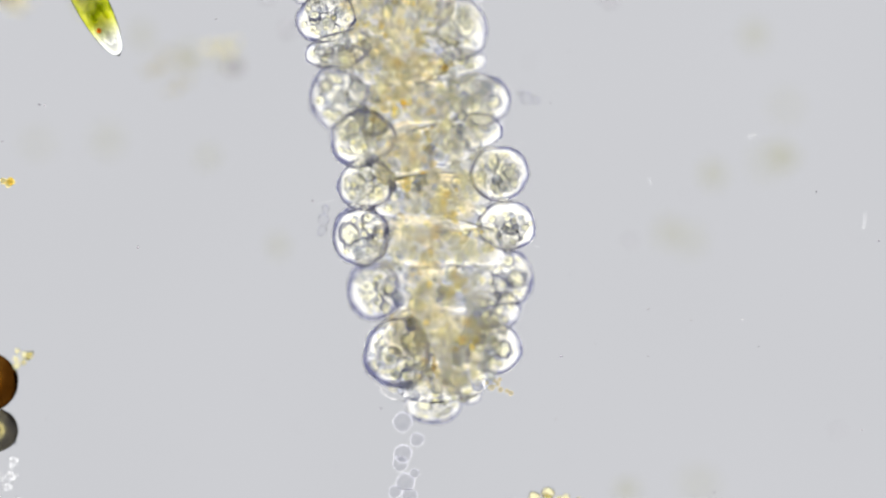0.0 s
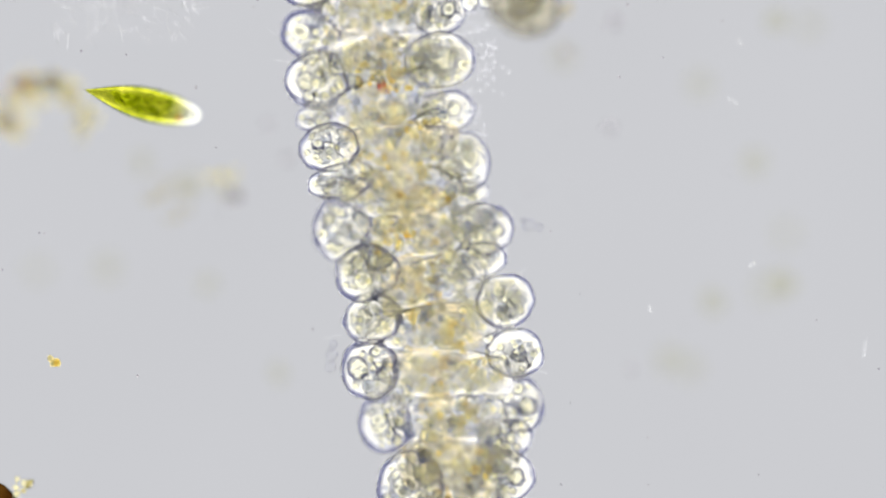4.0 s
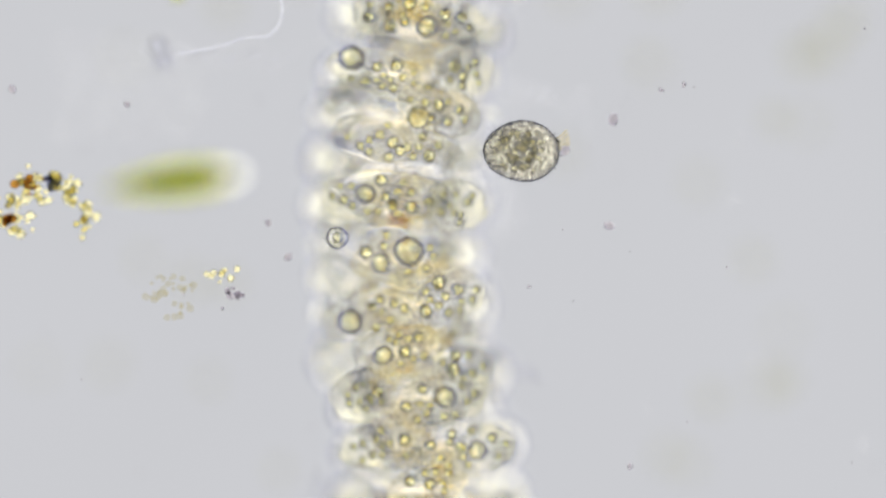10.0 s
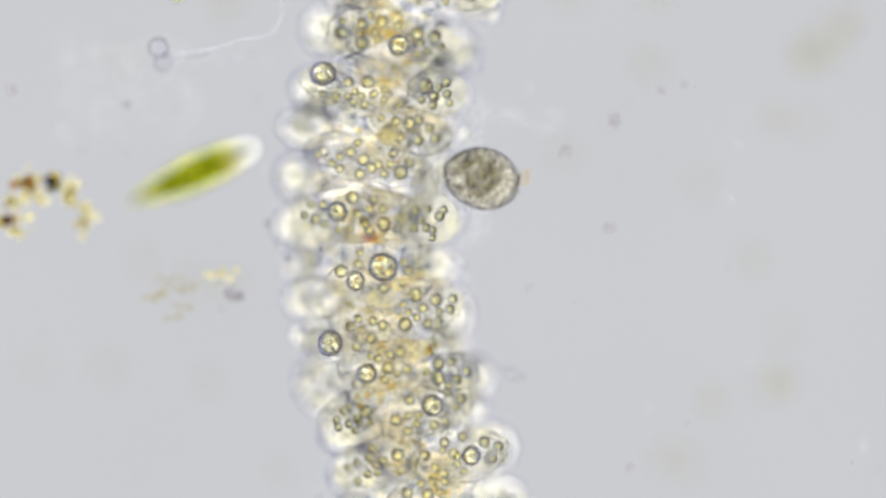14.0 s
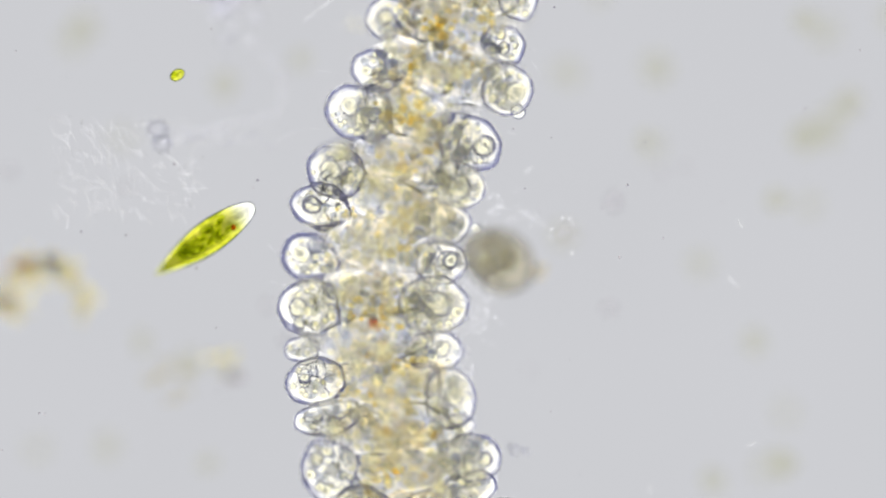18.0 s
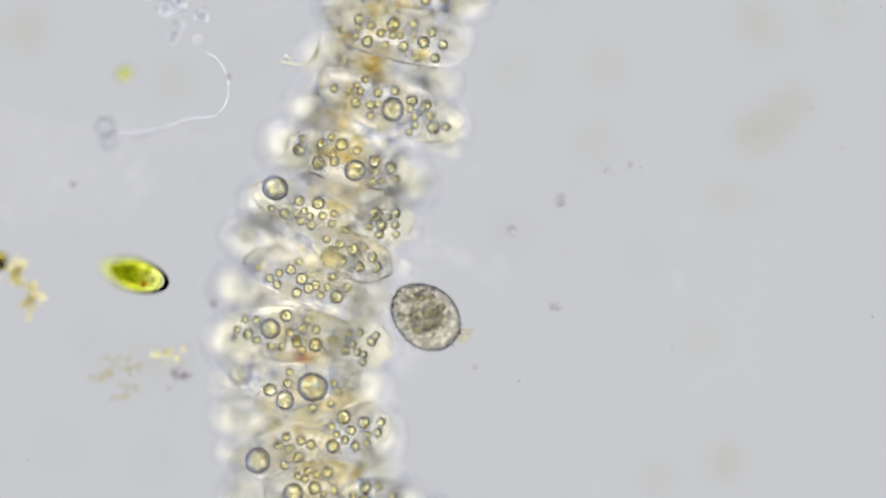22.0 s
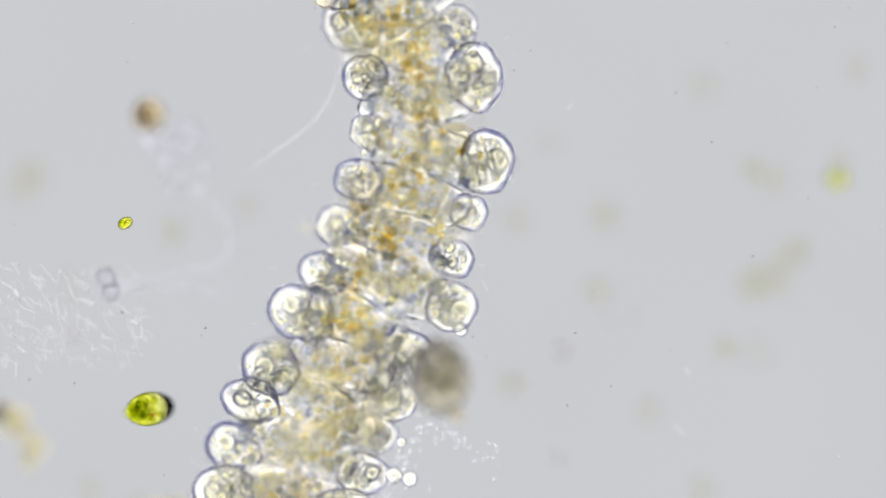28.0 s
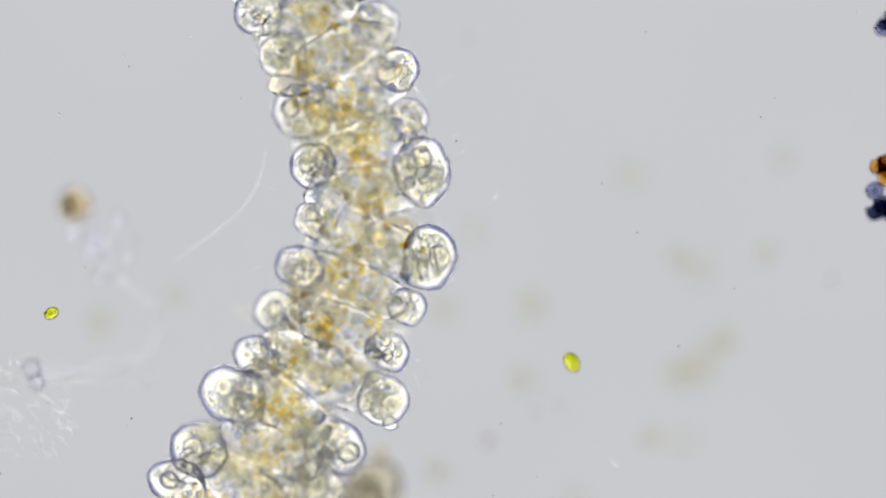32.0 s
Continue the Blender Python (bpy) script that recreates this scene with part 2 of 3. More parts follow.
VACUOLE = [mesh_of(ball(1, 3, 0.05, 1.6, i + 4, (1, 0.93, 0.82)), "vacuole", MAT["vacuole"]) for i in range(6)]
RIPE = [mesh_of(ball(1, 3, 0.05, 1.6, i + 4, (1, 0.93, 0.85)), "vacuole", MAT["ripe_sap"]) for i in range(4)]
DROP = [mesh_of(ball(1, 3, 0.13, 2.0, i + 4, (1, 0.94, 0.80)), "vacuole", MAT["droplet"]) for i in range(6)]
SOFT = [mesh_of(ball(1, 3, 0.22, 1.9, i + 4, (1, 0.9, 0.7)), "vacuole", MAT["soft_vacuole"]) for i in range(6)]
GREY = [mesh_of(ball(1, 2, 0.12, 1.3, i + 8), "grey_granule", MAT["blue"]) for i in range(3)]


def carry(ob, s, u, z, turn=0.0):
    CARRIED.append((ob, s, u, z * DEEP, turn))


def fill(cell, size, count, r0, r1, vacuoles=(), zbias=0.0, grey=0.15, thin=1.0, drop=None, seed=None):
    """Granules and vacuoles inside a cell, none through another."""
    put = []
    for (x, y, z, r) in vacuoles:
        put.append((Vector((x, y, z)), r))
        part("vacuole", rng.choice(drop or VACUOLE), cell,
             Matrix.LocRotScale(Vector((x, y, z)), Euler((0, 0, rng.uniform(0, 6))), Vector((r, r, r))))
    for _ in range(count * 6):
        if len(put) >= count + len(vacuoles):
            break
        r = r0 + (r1 - r0) * rng.random() ** 2
        a, f = rng.uniform(0, 2 * math.pi), rng.random() ** 0.55
        d = Vector((f * math.cos(a), f * math.sin(a), rng.uniform(-1, 1) * math.sqrt(1 - f * f)))
        p = Vector([d[i] * max(size[i] * 0.9 - r, 0.002) for i in range(3)])
        p.z = p.z * thin + zbias * 0.04
        if all((p - q).length > r + k * 1.08 for q, k in put):
            put.append((p, r))
            data = rng.choice(GREY) if rng.random() < grey else rng.choice(seed or GRAIN)
            part("granule", data, cell, Matrix.LocRotScale(p, Euler((rng.uniform(0, 6), rng.uniform(0, 6), 0)), Vector((r, r, r))))


def side_cell(s, u, rx, ry, *vac):
    """A globular cell bulging from the strand's flank; vac: its large vacuole (across, along, radius)."""
    side = 1 if u > 0 else -1
    if u < -60 and 700 < s < 1110:
        u -= 5
    if abs(u) > 60:                                # the flank cells reach in towards the axis
        wide = 1.26 if s < 700 else 1.40 if s < 1250 else 1.18
        u, rx, ry = u - side * (wide - 1.05) * rx, rx * wide, ry * (1.1 if s < 1250 else 1.03)
        vac = (vac[0] + side * 0.25 * rx, *vac[1:]) if vac else vac
    size = (rx * U, ry * U, min(rx, ry) * 1.05 * U)
    seed = rng.uniform(0, 50)
    cell = part("flank_cell", mesh_of(ball(1, 4, 0.10, 1.6, seed, size, 2.1), "flank_cell", MAT["side"]), strand)
    part("cell_sap", mesh_of(ball(0.97, 4, 0.10, 1.6, seed, size, 2.1), "cell_sap", MAT[rng.choice(("lumen", "thick_sap", "thick_sap"))]), cell)
    for _ in range(5):
        a, k = rng.uniform(0, 2 * math.pi), rng.uniform(0.24, 0.44)
        p = Vector((0.55 * size[0] * math.cos(a) - side * 0.1 * size[0], 0.5 * size[1] * math.sin(a), -0.15 * size[2]))
        part("plasm_lump", rng.choice(PLASM), cell, Matrix.LocRotScale(p, Euler((rng.uniform(0, 6), rng.uniform(0, 6), 0)), Vector((k * size[0], k * size[1], k * size[1]))))
    v = [(vac[0] * U, vac[1] * U, 0.0, vac[2] * 0.85 * U)] if vac else \
        [((side * 0.22 * rx + rng.uniform(-8, 8)) * U, rng.uniform(-8, 8) * U, rng.uniform(-6, 6) * U, min(rx, ry) * rng.uniform(0.28, 0.4) * U)]
    if rng.random() < 0.5:
        a = rng.uniform(0, 2 * math.pi)
        v.append((v[0][0] + v[0][3] * 1.7 * math.cos(a), v[0][1] + v[0][3] * 1.7 * math.sin(a), -0.01, v[0][3] * rng.uniform(0.5, 0.7)))
    fill(cell, size, max(6, int(rx * ry / 150)), 5 * U, 13 * U, v, 0.0, 0.25, 0.7, rng.choice((DROP, SOFT, VACUOLE)))
    carry(cell, s, u, rng.uniform(-0.10, 0.0))


def front_cell(s, u, rx, ry, turn=0.0, *vac):
    """A broad cell across the strand's upper face; vac: its large vacuoles (across, along, radius), one after the other."""
    size = (rx * U, ry * U, 36 * U)
    z = 0.242 * math.sqrt(1 - (abs(u) / 240) ** 2)
    cell = part("front_cell", mesh_of(ball(1, 4, 0.20, 1.5, rng.uniform(0, 50), size, 2.3), "front_cell", MAT["front"]), strand)
    v = [(vac[i] * U, vac[i + 1] * U, 0.02, vac[i + 2] * U) for i in range(0, len(vac), 3)]
    fill(cell, size, int(rx * ry / 350) + 3, 7 * U, 13.5 * U, v, 0.3, 0.0, 0.45, RIPE, FRONT)
    carry(cell, s, u, z, turn)


def back_cell(s, u, rx, ry, turn=0.0):
    size = (rx * U, ry * U, 34 * U)
    z = -0.27 * math.sqrt(max(0.1, 1 - (abs(u) / 165) ** 2)) + 0.02
    cell = part("back_cell", mesh_of(ball(1, 3, 0.12, 1.3, rng.uniform(0, 50), size, 2.3), "back_cell", MAT["back"]), strand)
    fill(cell, size, int(rx * ry / 520) + 1, 5 * U, 10 * U, [], -0.5, 0.1, 1.0, None, BACK)
    carry(cell, s, u, z, turn)


def flanks():
    for c in ((739, -123, 40, 40), (677, -118, 48, 28), (594, -132, 44, 55, -8, 26, 18), (509, -108, 46, 46), (427, -116, 42, 40),
              (336, -137, 42, 50, -10, 6, 26), (231, -124, 40, 47, 0, 0, 24), (111, -94, 48, 56), (25, -18, 50, 42), (40, 46, 21, 21)):
        side_cell(*c)
    for c in ((663, 120, 38, 48, -2, 4, 22), (604, 96, 46, 24), (538, 130, 42, 42, 8, -8, 20), (484, 103, 46, 30), (409, 138, 42, 45),
              (319, 138, 42, 40), (233, 134, 32, 45, 0, -5, 22), (179, 98, 40, 34), (114, 96, 42, 40, 5, 0, 22)):
        side_cell(*c)
    for c in ((1070, -115, 40, 42, 4, -2, 25), (1006, -126, 40, 38, -2, 0, 22), (929, -127, 40, 42, -4, 3, 21), (851, -124, 42, 46, -6, 2, 23),
              (790, -135, 24, 22)):
        side_cell(*c)
    for c in ((1105, 116, 42, 36, -6, 0, 23), (1034, 114, 36, 34), (952, 123, 36, 36, 0, 4, 24), (858, 120, 46, 46, -12, 0, 30), (760, 112, 40, 36, 4, 4, 20)):
        side_cell(*c)
    for c in ((1173, -112, 46, 46, -6, 8, 22), (1252, -100, 40, 38), (1350, -105, 42, 40, -2, 2, 20), (1452, -101, 40, 38),
              (1558, -93, 34, 34), (1677, -98, 36, 42), (1795, -92, 44, 48, -4, 8, 26), (1906, -83, 38, 38), (1997, -84, 42, 42)):
        side_cell(*c)
    for c in ((1189, 120, 45, 46, 12, 5, 27), (1300, 138, 40, 45, 4, 2, 24), (1370, 106, 36, 36), (1446, 109, 30, 32), (1524, 125, 42, 58, 6, 4, 26),
              (1646, 104, 44, 62, -12, 24, 26), (1725, 93, 30, 36), (1802, 101, 34, 40), (1884, 98, 36, 40), (1965, 92, 38, 40)):
        side_cell(*c)


def faces():
    for c in ((1188, -2, 118, 47, 6, 19, -14, 20), (1107, 98, 50, 40), (1082, -46, 104, 38, -6, -60, 14, 24), (1030, 62, 76, 40, -12), (964, -12, 112, 40, -6),
              (868, -30, 108, 47, 0, -28, 6, 19), (853, 102, 54, 44), (762, -3, 82, 54, -10, 16, 12, 28, -31, -14, 18), (682, 74, 70, 46, 8),
              (665, -64, 84, 38, 10, -36, -2, 24), (598, -20, 76, 42, 4, -28, -5, 19)):
        front_cell(*c)
    for c in ((526, -90, 58, 44, 8), (500, 46, 86, 45, 8, 6, 4, 21), (556, 92, 54, 34, -10), (432, -70, 74, 42), (409, 80, 86, 46, -4, 17, -3, 18),
              (352, 0, 70, 36, 8), (290, -60, 62, 38, -8), (280, 62, 64, 38, 6), (215, 5, 80, 40, -6), (150, -40, 60, 38, 10), (140, 50, 56, 36),
              (80, 5, 70, 36)):
        front_cell(*c)
    for c in ((1303, 34, 132, 46, 0, 7, -3, 22), (1422, 4, 124, 45, -2), (1516, 39, 122, 44, 1), (1629, 20, 118, 47, 5), (1743, -22, 110, 45, -5),
              (1842, 30, 88, 42, 8), (1898, -24, 84, 40, -6), (1960, 17, 80, 40, 4), (2020, -10, 80, 36)):
        front_cell(*c)
    for i in range(32):
        s = 110 + 60 * i
        for side in (-1, 1):
            back_cell(s + side * 16, side * rng.uniform(40, 60), rng.uniform(50, 68), rng.uniform(34, 44), rng.uniform(-16, 16))


def core():
    """Brown and orange pigment and pale tissue along the strand's axis."""
    for i in range(25):
        s = 60 + 82 * i
        size = (rng.uniform(88, 104) * (1.0 if 700 < s < 1250 else 1.14) * U * (0.75 if i == 0 else 1), rng.uniform(37, 43) * U, 46 * U)
        ob = part("core_tissue", mesh_of(ball(1, 4, 0.18, 1.8, rng.uniform(0, 50), size, 2.4), "core_tissue", MAT["core"]), strand)
        carry(ob, s, rng.uniform(-8, 8), 0.0, rng.uniform(-10, 10))
        fill(ob, (108 * U, 46 * U, 40 * U), 16, 7 * U, 13 * U, [], 0.0, 0.7, 0.5, None, DEEP_GRAIN)
        fill(ob, (108 * U, 48 * U, 30 * U), 22, 5 * U, 10 * U, [], 0.0, 0.2, 1.0, None, BACK)
    for i in range(25):
        for side in (-1, 1):
            size = (rng.uniform(52, 66) * U, rng.uniform(34, 44) * U, 30 * U)
            ob = part("inner_cell", mesh_of(ball(1, 3, 0.2, 1.5, rng.uniform(0, 50), size, 2.3), "inner_cell", MAT["inner"]), strand)
            fill(ob, size, 6, 5.5 * U, 11.5 * U, [], 0.0, 0.4, 0.5, None, DEEP_GRAIN)
            carry(ob, 75 + 76 * i + side * 18 + rng.uniform(-8, 8), side * rng.uniform(34, 52), rng.uniform(-0.03, 0.03), rng.uniform(-14, 14))
    for i in range(46):
        size = (rng.uniform(30, 60) * U, rng.uniform(18, 32) * U, 20 * U)
        ob = part("amber_tissue", mesh_of(ball(1, 3, 0.35, 1.8, rng.uniform(0, 50), size), "amber_tissue", MAT["amber_tissue"]), strand)
        carry(ob, 70 + 700 * (i / 24) + rng.uniform(-10, 10) if i < 24 else 770 + 52 * (i - 24) + rng.uniform(-12, 12), rng.gauss(-6, 34), rng.uniform(-0.12, 0.04), rng.uniform(-15, 15))
    for i in range(92):
        s = 90 + i * 29.9 + rng.uniform(-10, 10) if i < 64 else 1280 + (i - 64) * 26 + rng.uniform(-10, 10)
        kind = rng.choice(("orange", "orange", "brown"))
        ob = grains("pigment_grain", rng, rng.randint(5, 12), (15 * U, 12 * U, 14 * U), 2.5 * U, 7 * U, kind, strand)
        carry(ob, s, max(-70, min(70, rng.gauss(-4, 40))), rng.uniform(-0.12, 0.12) if i < 64 else rng.uniform(0.04, 0.10))
    for i in range(300):
        s = 50 + 1250 * (i / 150) ** 1.25 + rng.uniform(-10, 10) if i < 150 else 1250 + (i - 150) * 5.0 + rng.uniform(-10, 10)
        r = rng.uniform(6, 12) * U
        ob = part("grey_granule", rng.choice(GREY), strand)
        ob.scale = (r, r * rng.uniform(0.8, 1.2), r)
        carry(ob, s, rng.uniform(-96, 96), rng.uniform(0.02, 0.10))


    for i in range(240):
        s = 60 + 1250 * (i / 120) ** 1.25 + rng.uniform(-8, 8) if i < 120 else 1220 + (i - 120) * 6.4 + rng.uniform(-8, 8)
        r = rng.uniform(5, 10) * U
        ob = part("yellow_granule", rng.choice(GRAIN), strand)
        ob.scale = (r, r * rng.uniform(0.85, 1.15), r)
        carry(ob, s, rng.uniform(-104, 104), rng.uniform(0.0, 0.11))


def red_granule():
    ob = part("red_granule", mesh_of(ball(9 * U, 3, 0.25, 1.5, 4), "red_granule", MAT["ruby"]), strand)
    carry(ob, 831, -4, -0.01)
    for i, (s, u) in enumerate(((845, -40), (815, 20), (560, -14), (1010, 30), (1190, -22), (1185, -45), (1358, -26), (1533, 74), (1345, -4))):
        ob = grains("pigment_grain", rng, 9, (13 * U, 8 * U, 6 * U), 3.5 * U, 8 * U, "orange", strand)
        carry(ob, s, u, 0.02)


flanks()
faces()
core()
red_granule()


def bends():
    bend(0, -136, 593, 1.8, -5.8, -10.9, -14.1, -8.1, -1.8, 1.5, 2.1, 1.3)
    bend(1, -132, 592, 0.9, -6.5, -11.8, -13.7, -7.7, -1.6, 1.7, 2.2, 1.3)
    bend(2, -125, 593, 0.2, -6.6, -12.6, -12.5, -6.8, -1.1, 2.0, 2.4, 1.4)
    bend(2.5, -127, 593, 0.3, -7.0, -13.0, -12.6, -6.4, -0.7, 2.3, 2.5, 1.4)
    bend(4.5, -114, 587, -0.9, -7.5, -13.9, -11.0, 0.4, 6.5, 7.1, 4.8, 1.6)
    bend(5.5, -104, 584, -0.1, -2.7, -12.2, -12.0, -0.2, 7.6, 7.8, 5.1, 1.7)
    bend(6, -106, 578, -0.1, -1.9, -11.6, -11.8, 1.9, 8.2, 8.2, 5.3, 1.7)
    bend(7, -91, 563, -0.9, -3.0, -9.1, -7.7, 3.6, 9.3, 8.9, 5.6, 1.7)
    bend(8, -79, 546, -2.0, -4.5, -7.7, -6.0, 5.0, 10.9, 9.6, 5.8, 1.7)
    bend(9, -82, 535, -2.8, -5.7, -12.2, -6.5, 8.2, 12.8, 10.1, 6.1, 1.7)
    bend(10, -84, 524, -3.5, -5.5, -7.8, -4.7, 6.1, 11.8, 10.6, 6.4, 1.7)
    bend(12, -88, 514, -4.5, -6.1, -7.7, -4.0, 7.1, 12.8, 11.5, 6.8, 1.6)
    bend(12.5, -89, 514, -4.6, -6.7, -8.7, -4.7, 7.5, 13.9, 11.8, 6.8, 1.5)
    bend(13, -116, 515, -4.6, -7.8, -15.5, -10.0, 7.1, 15.2, 12.0, 6.7, 1.4)
    bend(13.5, -134, 501, -4.8, -8.1, -13.8, -8.2, 5.9, 14.2, 12.2, 6.7, 1.2)
    bend(15.5, -135, 490, -7.7, -16.1, -21.1, -11.1, 9.2, 16.5, 12.7, 5.4, -1.4)
    bend(16.5, -124, 493, -8.0, -16.6, -20.5, -9.6, 11.5, 19.2, 12.2, 4.9, -1.9)
    bend(17, -119, 493, -8.0, -16.7, -20.3, -8.8, 12.2, 20.2, 13.0, 4.6, -2.3)
    bend(18, -125, 490, -7.9, -16.3, -20.1, -8.7, 13.0, 21.5, 13.2, 3.6, -3.4)
    bend(19, -138, 483, -7.6, -15.6, -19.9, -8.6, 14.4, 22.7, 11.2, 2.4, -4.7)
    bend(20, -143, 474, -7.2, -14.3, -18.2, -8.5, 15.3, 24.0, 10.9, 0.7, -6.4)
    bend(20.5, -142, 471, -7.0, -13.5, -16.6, -8.6, 16.1, 23.8, 9.2, -0.0, -7.4)
    bend(21, -141, 453, -6.8, -12.7, -14.7, -7.1, 15.6, 23.1, 9.6, -0.8, -8.5)
    bend(21.5, -148, 436, -6.6, -11.9, -13.6, -7.4, 14.9, 22.2, 9.5, -1.7, -9.8)
    bend(22, -156, 424, -6.3, -11.2, -12.7, -7.4, 15.3, 22.5, 9.6, -2.7, -11.2)
    bend(23, -156, 419, -5.9, -10.0, -11.5, -6.9, 16.8, 23.7, 9.7, -5.3, -14.4)
    bend(24, -157, 414, -5.5, -9.2, -10.6, -4.7, 16.7, 24.6, 9.2, -8.8, -18.0)
    bend(25, -159, 414, -5.1, -8.5, -9.4, -2.8, 17.8, 26.0, 9.3, -15.1, -21.7)
    bend(25.5, -162, 414, -5.0, -8.2, -8.8, -2.0, 18.5, 27.5, 9.1, -20.7, -23.1)
    bend(27.5, -174, 400, -2.4, -1.8, 0.6, 7.0, 22.0, 28.9, 10.5, -20.1, -35.1)
    bend(28, -177, 398, -2.2, -1.4, 1.2, 7.4, 20.3, 28.8, 10.7, -20.7, -35.4)
    bend(29, -182, 404, -2.0, -0.9, 2.3, 9.0, 21.7, 30.4, 11.5, -19.0, -35.5)
    bend(30, -183, 410, -1.9, -0.5, 3.1, 10.8, 22.3, 31.7, 12.4, -18.3, -35.0)
    bend(31, -172, 416, -1.8, -0.2, 3.6, 11.7, 23.4, 32.8, 13.2, -17.9, -33.8)
    bend(31.5, -176, 414, -1.9, -0.2, 3.8, 11.5, 23.1, 33.2, 13.6, -17.6, -32.8)
    bend(32, -181, 411, -1.9, -0.1, 3.8, 11.1, 22.1, 33.2, 14.6, -17.6, -31.5)


bends()


# ---- swimmers and debris ----
def spindle(length, radius, material, name, blunt=0.56, seg=28, ring=20):
    """A spindle along +X, blunt at the front and drawn out behind."""
    bm = bmesh.new()
    rows = []
    for i in range(1, seg):
        f = i / seg
        r = radius * (math.sin(math.pi / 2 * f / blunt) ** 1.05 if f < blunt else math.sqrt(1 - ((f - blunt) / (1 - blunt)) ** 1.9))
        rows.append([bm.verts.new((length * (2 * f - 1) * 1.0, r * math.cos(a), r * math.sin(a)))
                     for a in (2 * math.pi * j / ring for j in range(ring))])
    a, b = bm.verts.new((-length, 0, 0)), bm.verts.new((length, 0, 0))
    for p, q in zip(rows, rows[1:]):
        for j in range(ring):
            bm.faces.new((p[j], q[j], q[(j + 1) % ring], p[(j + 1) % ring]))
    for j in range(ring):
        bm.faces.new((a, rows[0][j], rows[0][(j + 1) % ring]))
        bm.faces.new((rows[-1][j], b, rows[-1][(j + 1) % ring]))
    bmesh.ops.recalc_face_normals(bm, faces=bm.faces[:])
    return mesh_of(bm, name, material)


def green_swimmer():
    root = new("green_flagellate")
    tagged(root, "green spindle-shaped single cell with a clear tip and red eyespot", "microorganism")
    r = random.Random(9)
    part("body", spindle(0.262, 0.060, MAT["swimmer"], "body"), root)
    leaf = mesh_of(ball(1, 2, 0.2, 1.5, 2), "chloroplast", MAT["leaf"])
    for i in range(22):
        x = -0.12 + 0.23 * i / 21
        k = 0.012 + 0.014 * i / 21
        a = i * 2.4
        part("chloroplast", leaf, root, Matrix.LocRotScale(Vector((x, k * math.cos(a), k * math.sin(a))),
             Euler((a, 0, r.uniform(-0.4, 0.4))), Vector((0.021, 0.011, 0.010))))
    part("eyespot", mesh_of(ball(0.010, 2, 0.2, 1.5, 1), "eyespot", MAT["red"]), root, pose(0.15, -0.022, 0.025))
    part("tip_vesicle", mesh_of(ball(0.02, 2, 0.1, 1.5, 1, (1.6, 1, 1)), "tip_vesicle", MAT["film"]), root, pose(0.185, 0, 0))
    return root


def brown_egg():
    root = new("brown_ciliate")
    tagged(root, "grey-brown egg-shaped cell with a rough dotted shell", "microorganism")
    r = random.Random(4)
    size = (0.134, 0.108, 0.10)
    bm = ball(1, 5, 0.05, 1.4, 3, size, 2.1)
    for v in bm.verts:
        k = v.co.x / size[0]
        v.co.y *= 1 + 0.10 * k - 0.10 * k * k
        v.co.z *= 1 + 0.10 * k - 0.10 * k * k
        v.co *= 1 + 0.028 * math.sin(v.co.x * 230) * math.sin(math.atan2(v.co.z, v.co.y) * 26)
    part("shell", mesh_of(bm, "shell", MAT["egg"]), root)
    food = [mesh_of(ball(1, 2, 0.15, 1.3, i + 8), "food_granule", MAT["food"]) for i in range(3)]
    for i in range(84):
        d = Vector((r.gauss(0, 1), r.gauss(0, 1), r.gauss(0, 1))).normalized() * r.random() ** 0.4
        s = r.uniform(0.005, 0.013) if i else 0.020
        part("food_granule", food[i % 3], root, Matrix.LocRotScale(
            Vector((d.x * 0.095, d.y * 0.075, d.z * 0.07)), None, Vector((s, s, s))))
    for i in range(44):
        a = radians(8.2 * i)
        p = Vector((0.131 * math.cos(a), 0.105 * math.sin(a), r.uniform(-0.01, 0.01)))
        k = r.uniform(0.007, 0.016) if abs(math.sin(a / 2)) < 0.30 else r.uniform(0.001, 0.005)
        part("bristle", tube([p, p + Vector((math.cos(a), math.sin(a), 0)) * k], 0.0020, MAT["dark"], "bristle"), root)
    for i in range(5):
        a = radians(4 + 5 * i)
        p = Vector((0.130 * math.cos(a), 0.10 * math.sin(a), 0))
        part("tuft_hair", tube([p, p + Vector((0.022, 0.006 + 0.002 * i, 0)), p + Vector((0.044, 0.022 + 0.003 * i, 0))], 0.0034, MAT["brown"], "tuft_hair"), root)
    return root


swimmer, egg = green_swimmer(), brown_egg()


def small_green(label):
    root = new("small_alga")
    tagged(root, label, "alga", "small green algae")
    part("body", mesh_of(ball(1, 3, 0.06, 1.3, 2, (0.038, 0.028, 0.026)), "body", MAT["green"]), root)
    part("chloroplast", mesh_of(ball(1, 2, 0.2, 1.5, 3, (0.018, 0.014, 0.012)), "chloroplast", MAT["leaf"]), root, pose(-0.01, 0.004, 0))
    part("vesicle", mesh_of(ball(1, 2, 0.1, 1.5, 3, (0.010, 0.010, 0.010)), "vesicle", MAT["granule"]), root, pose(0.014, 0, 0))
    return root


ALGAE = [small_green("tiny yellow-green oval alga swimming free in the water") for _ in range(4)]


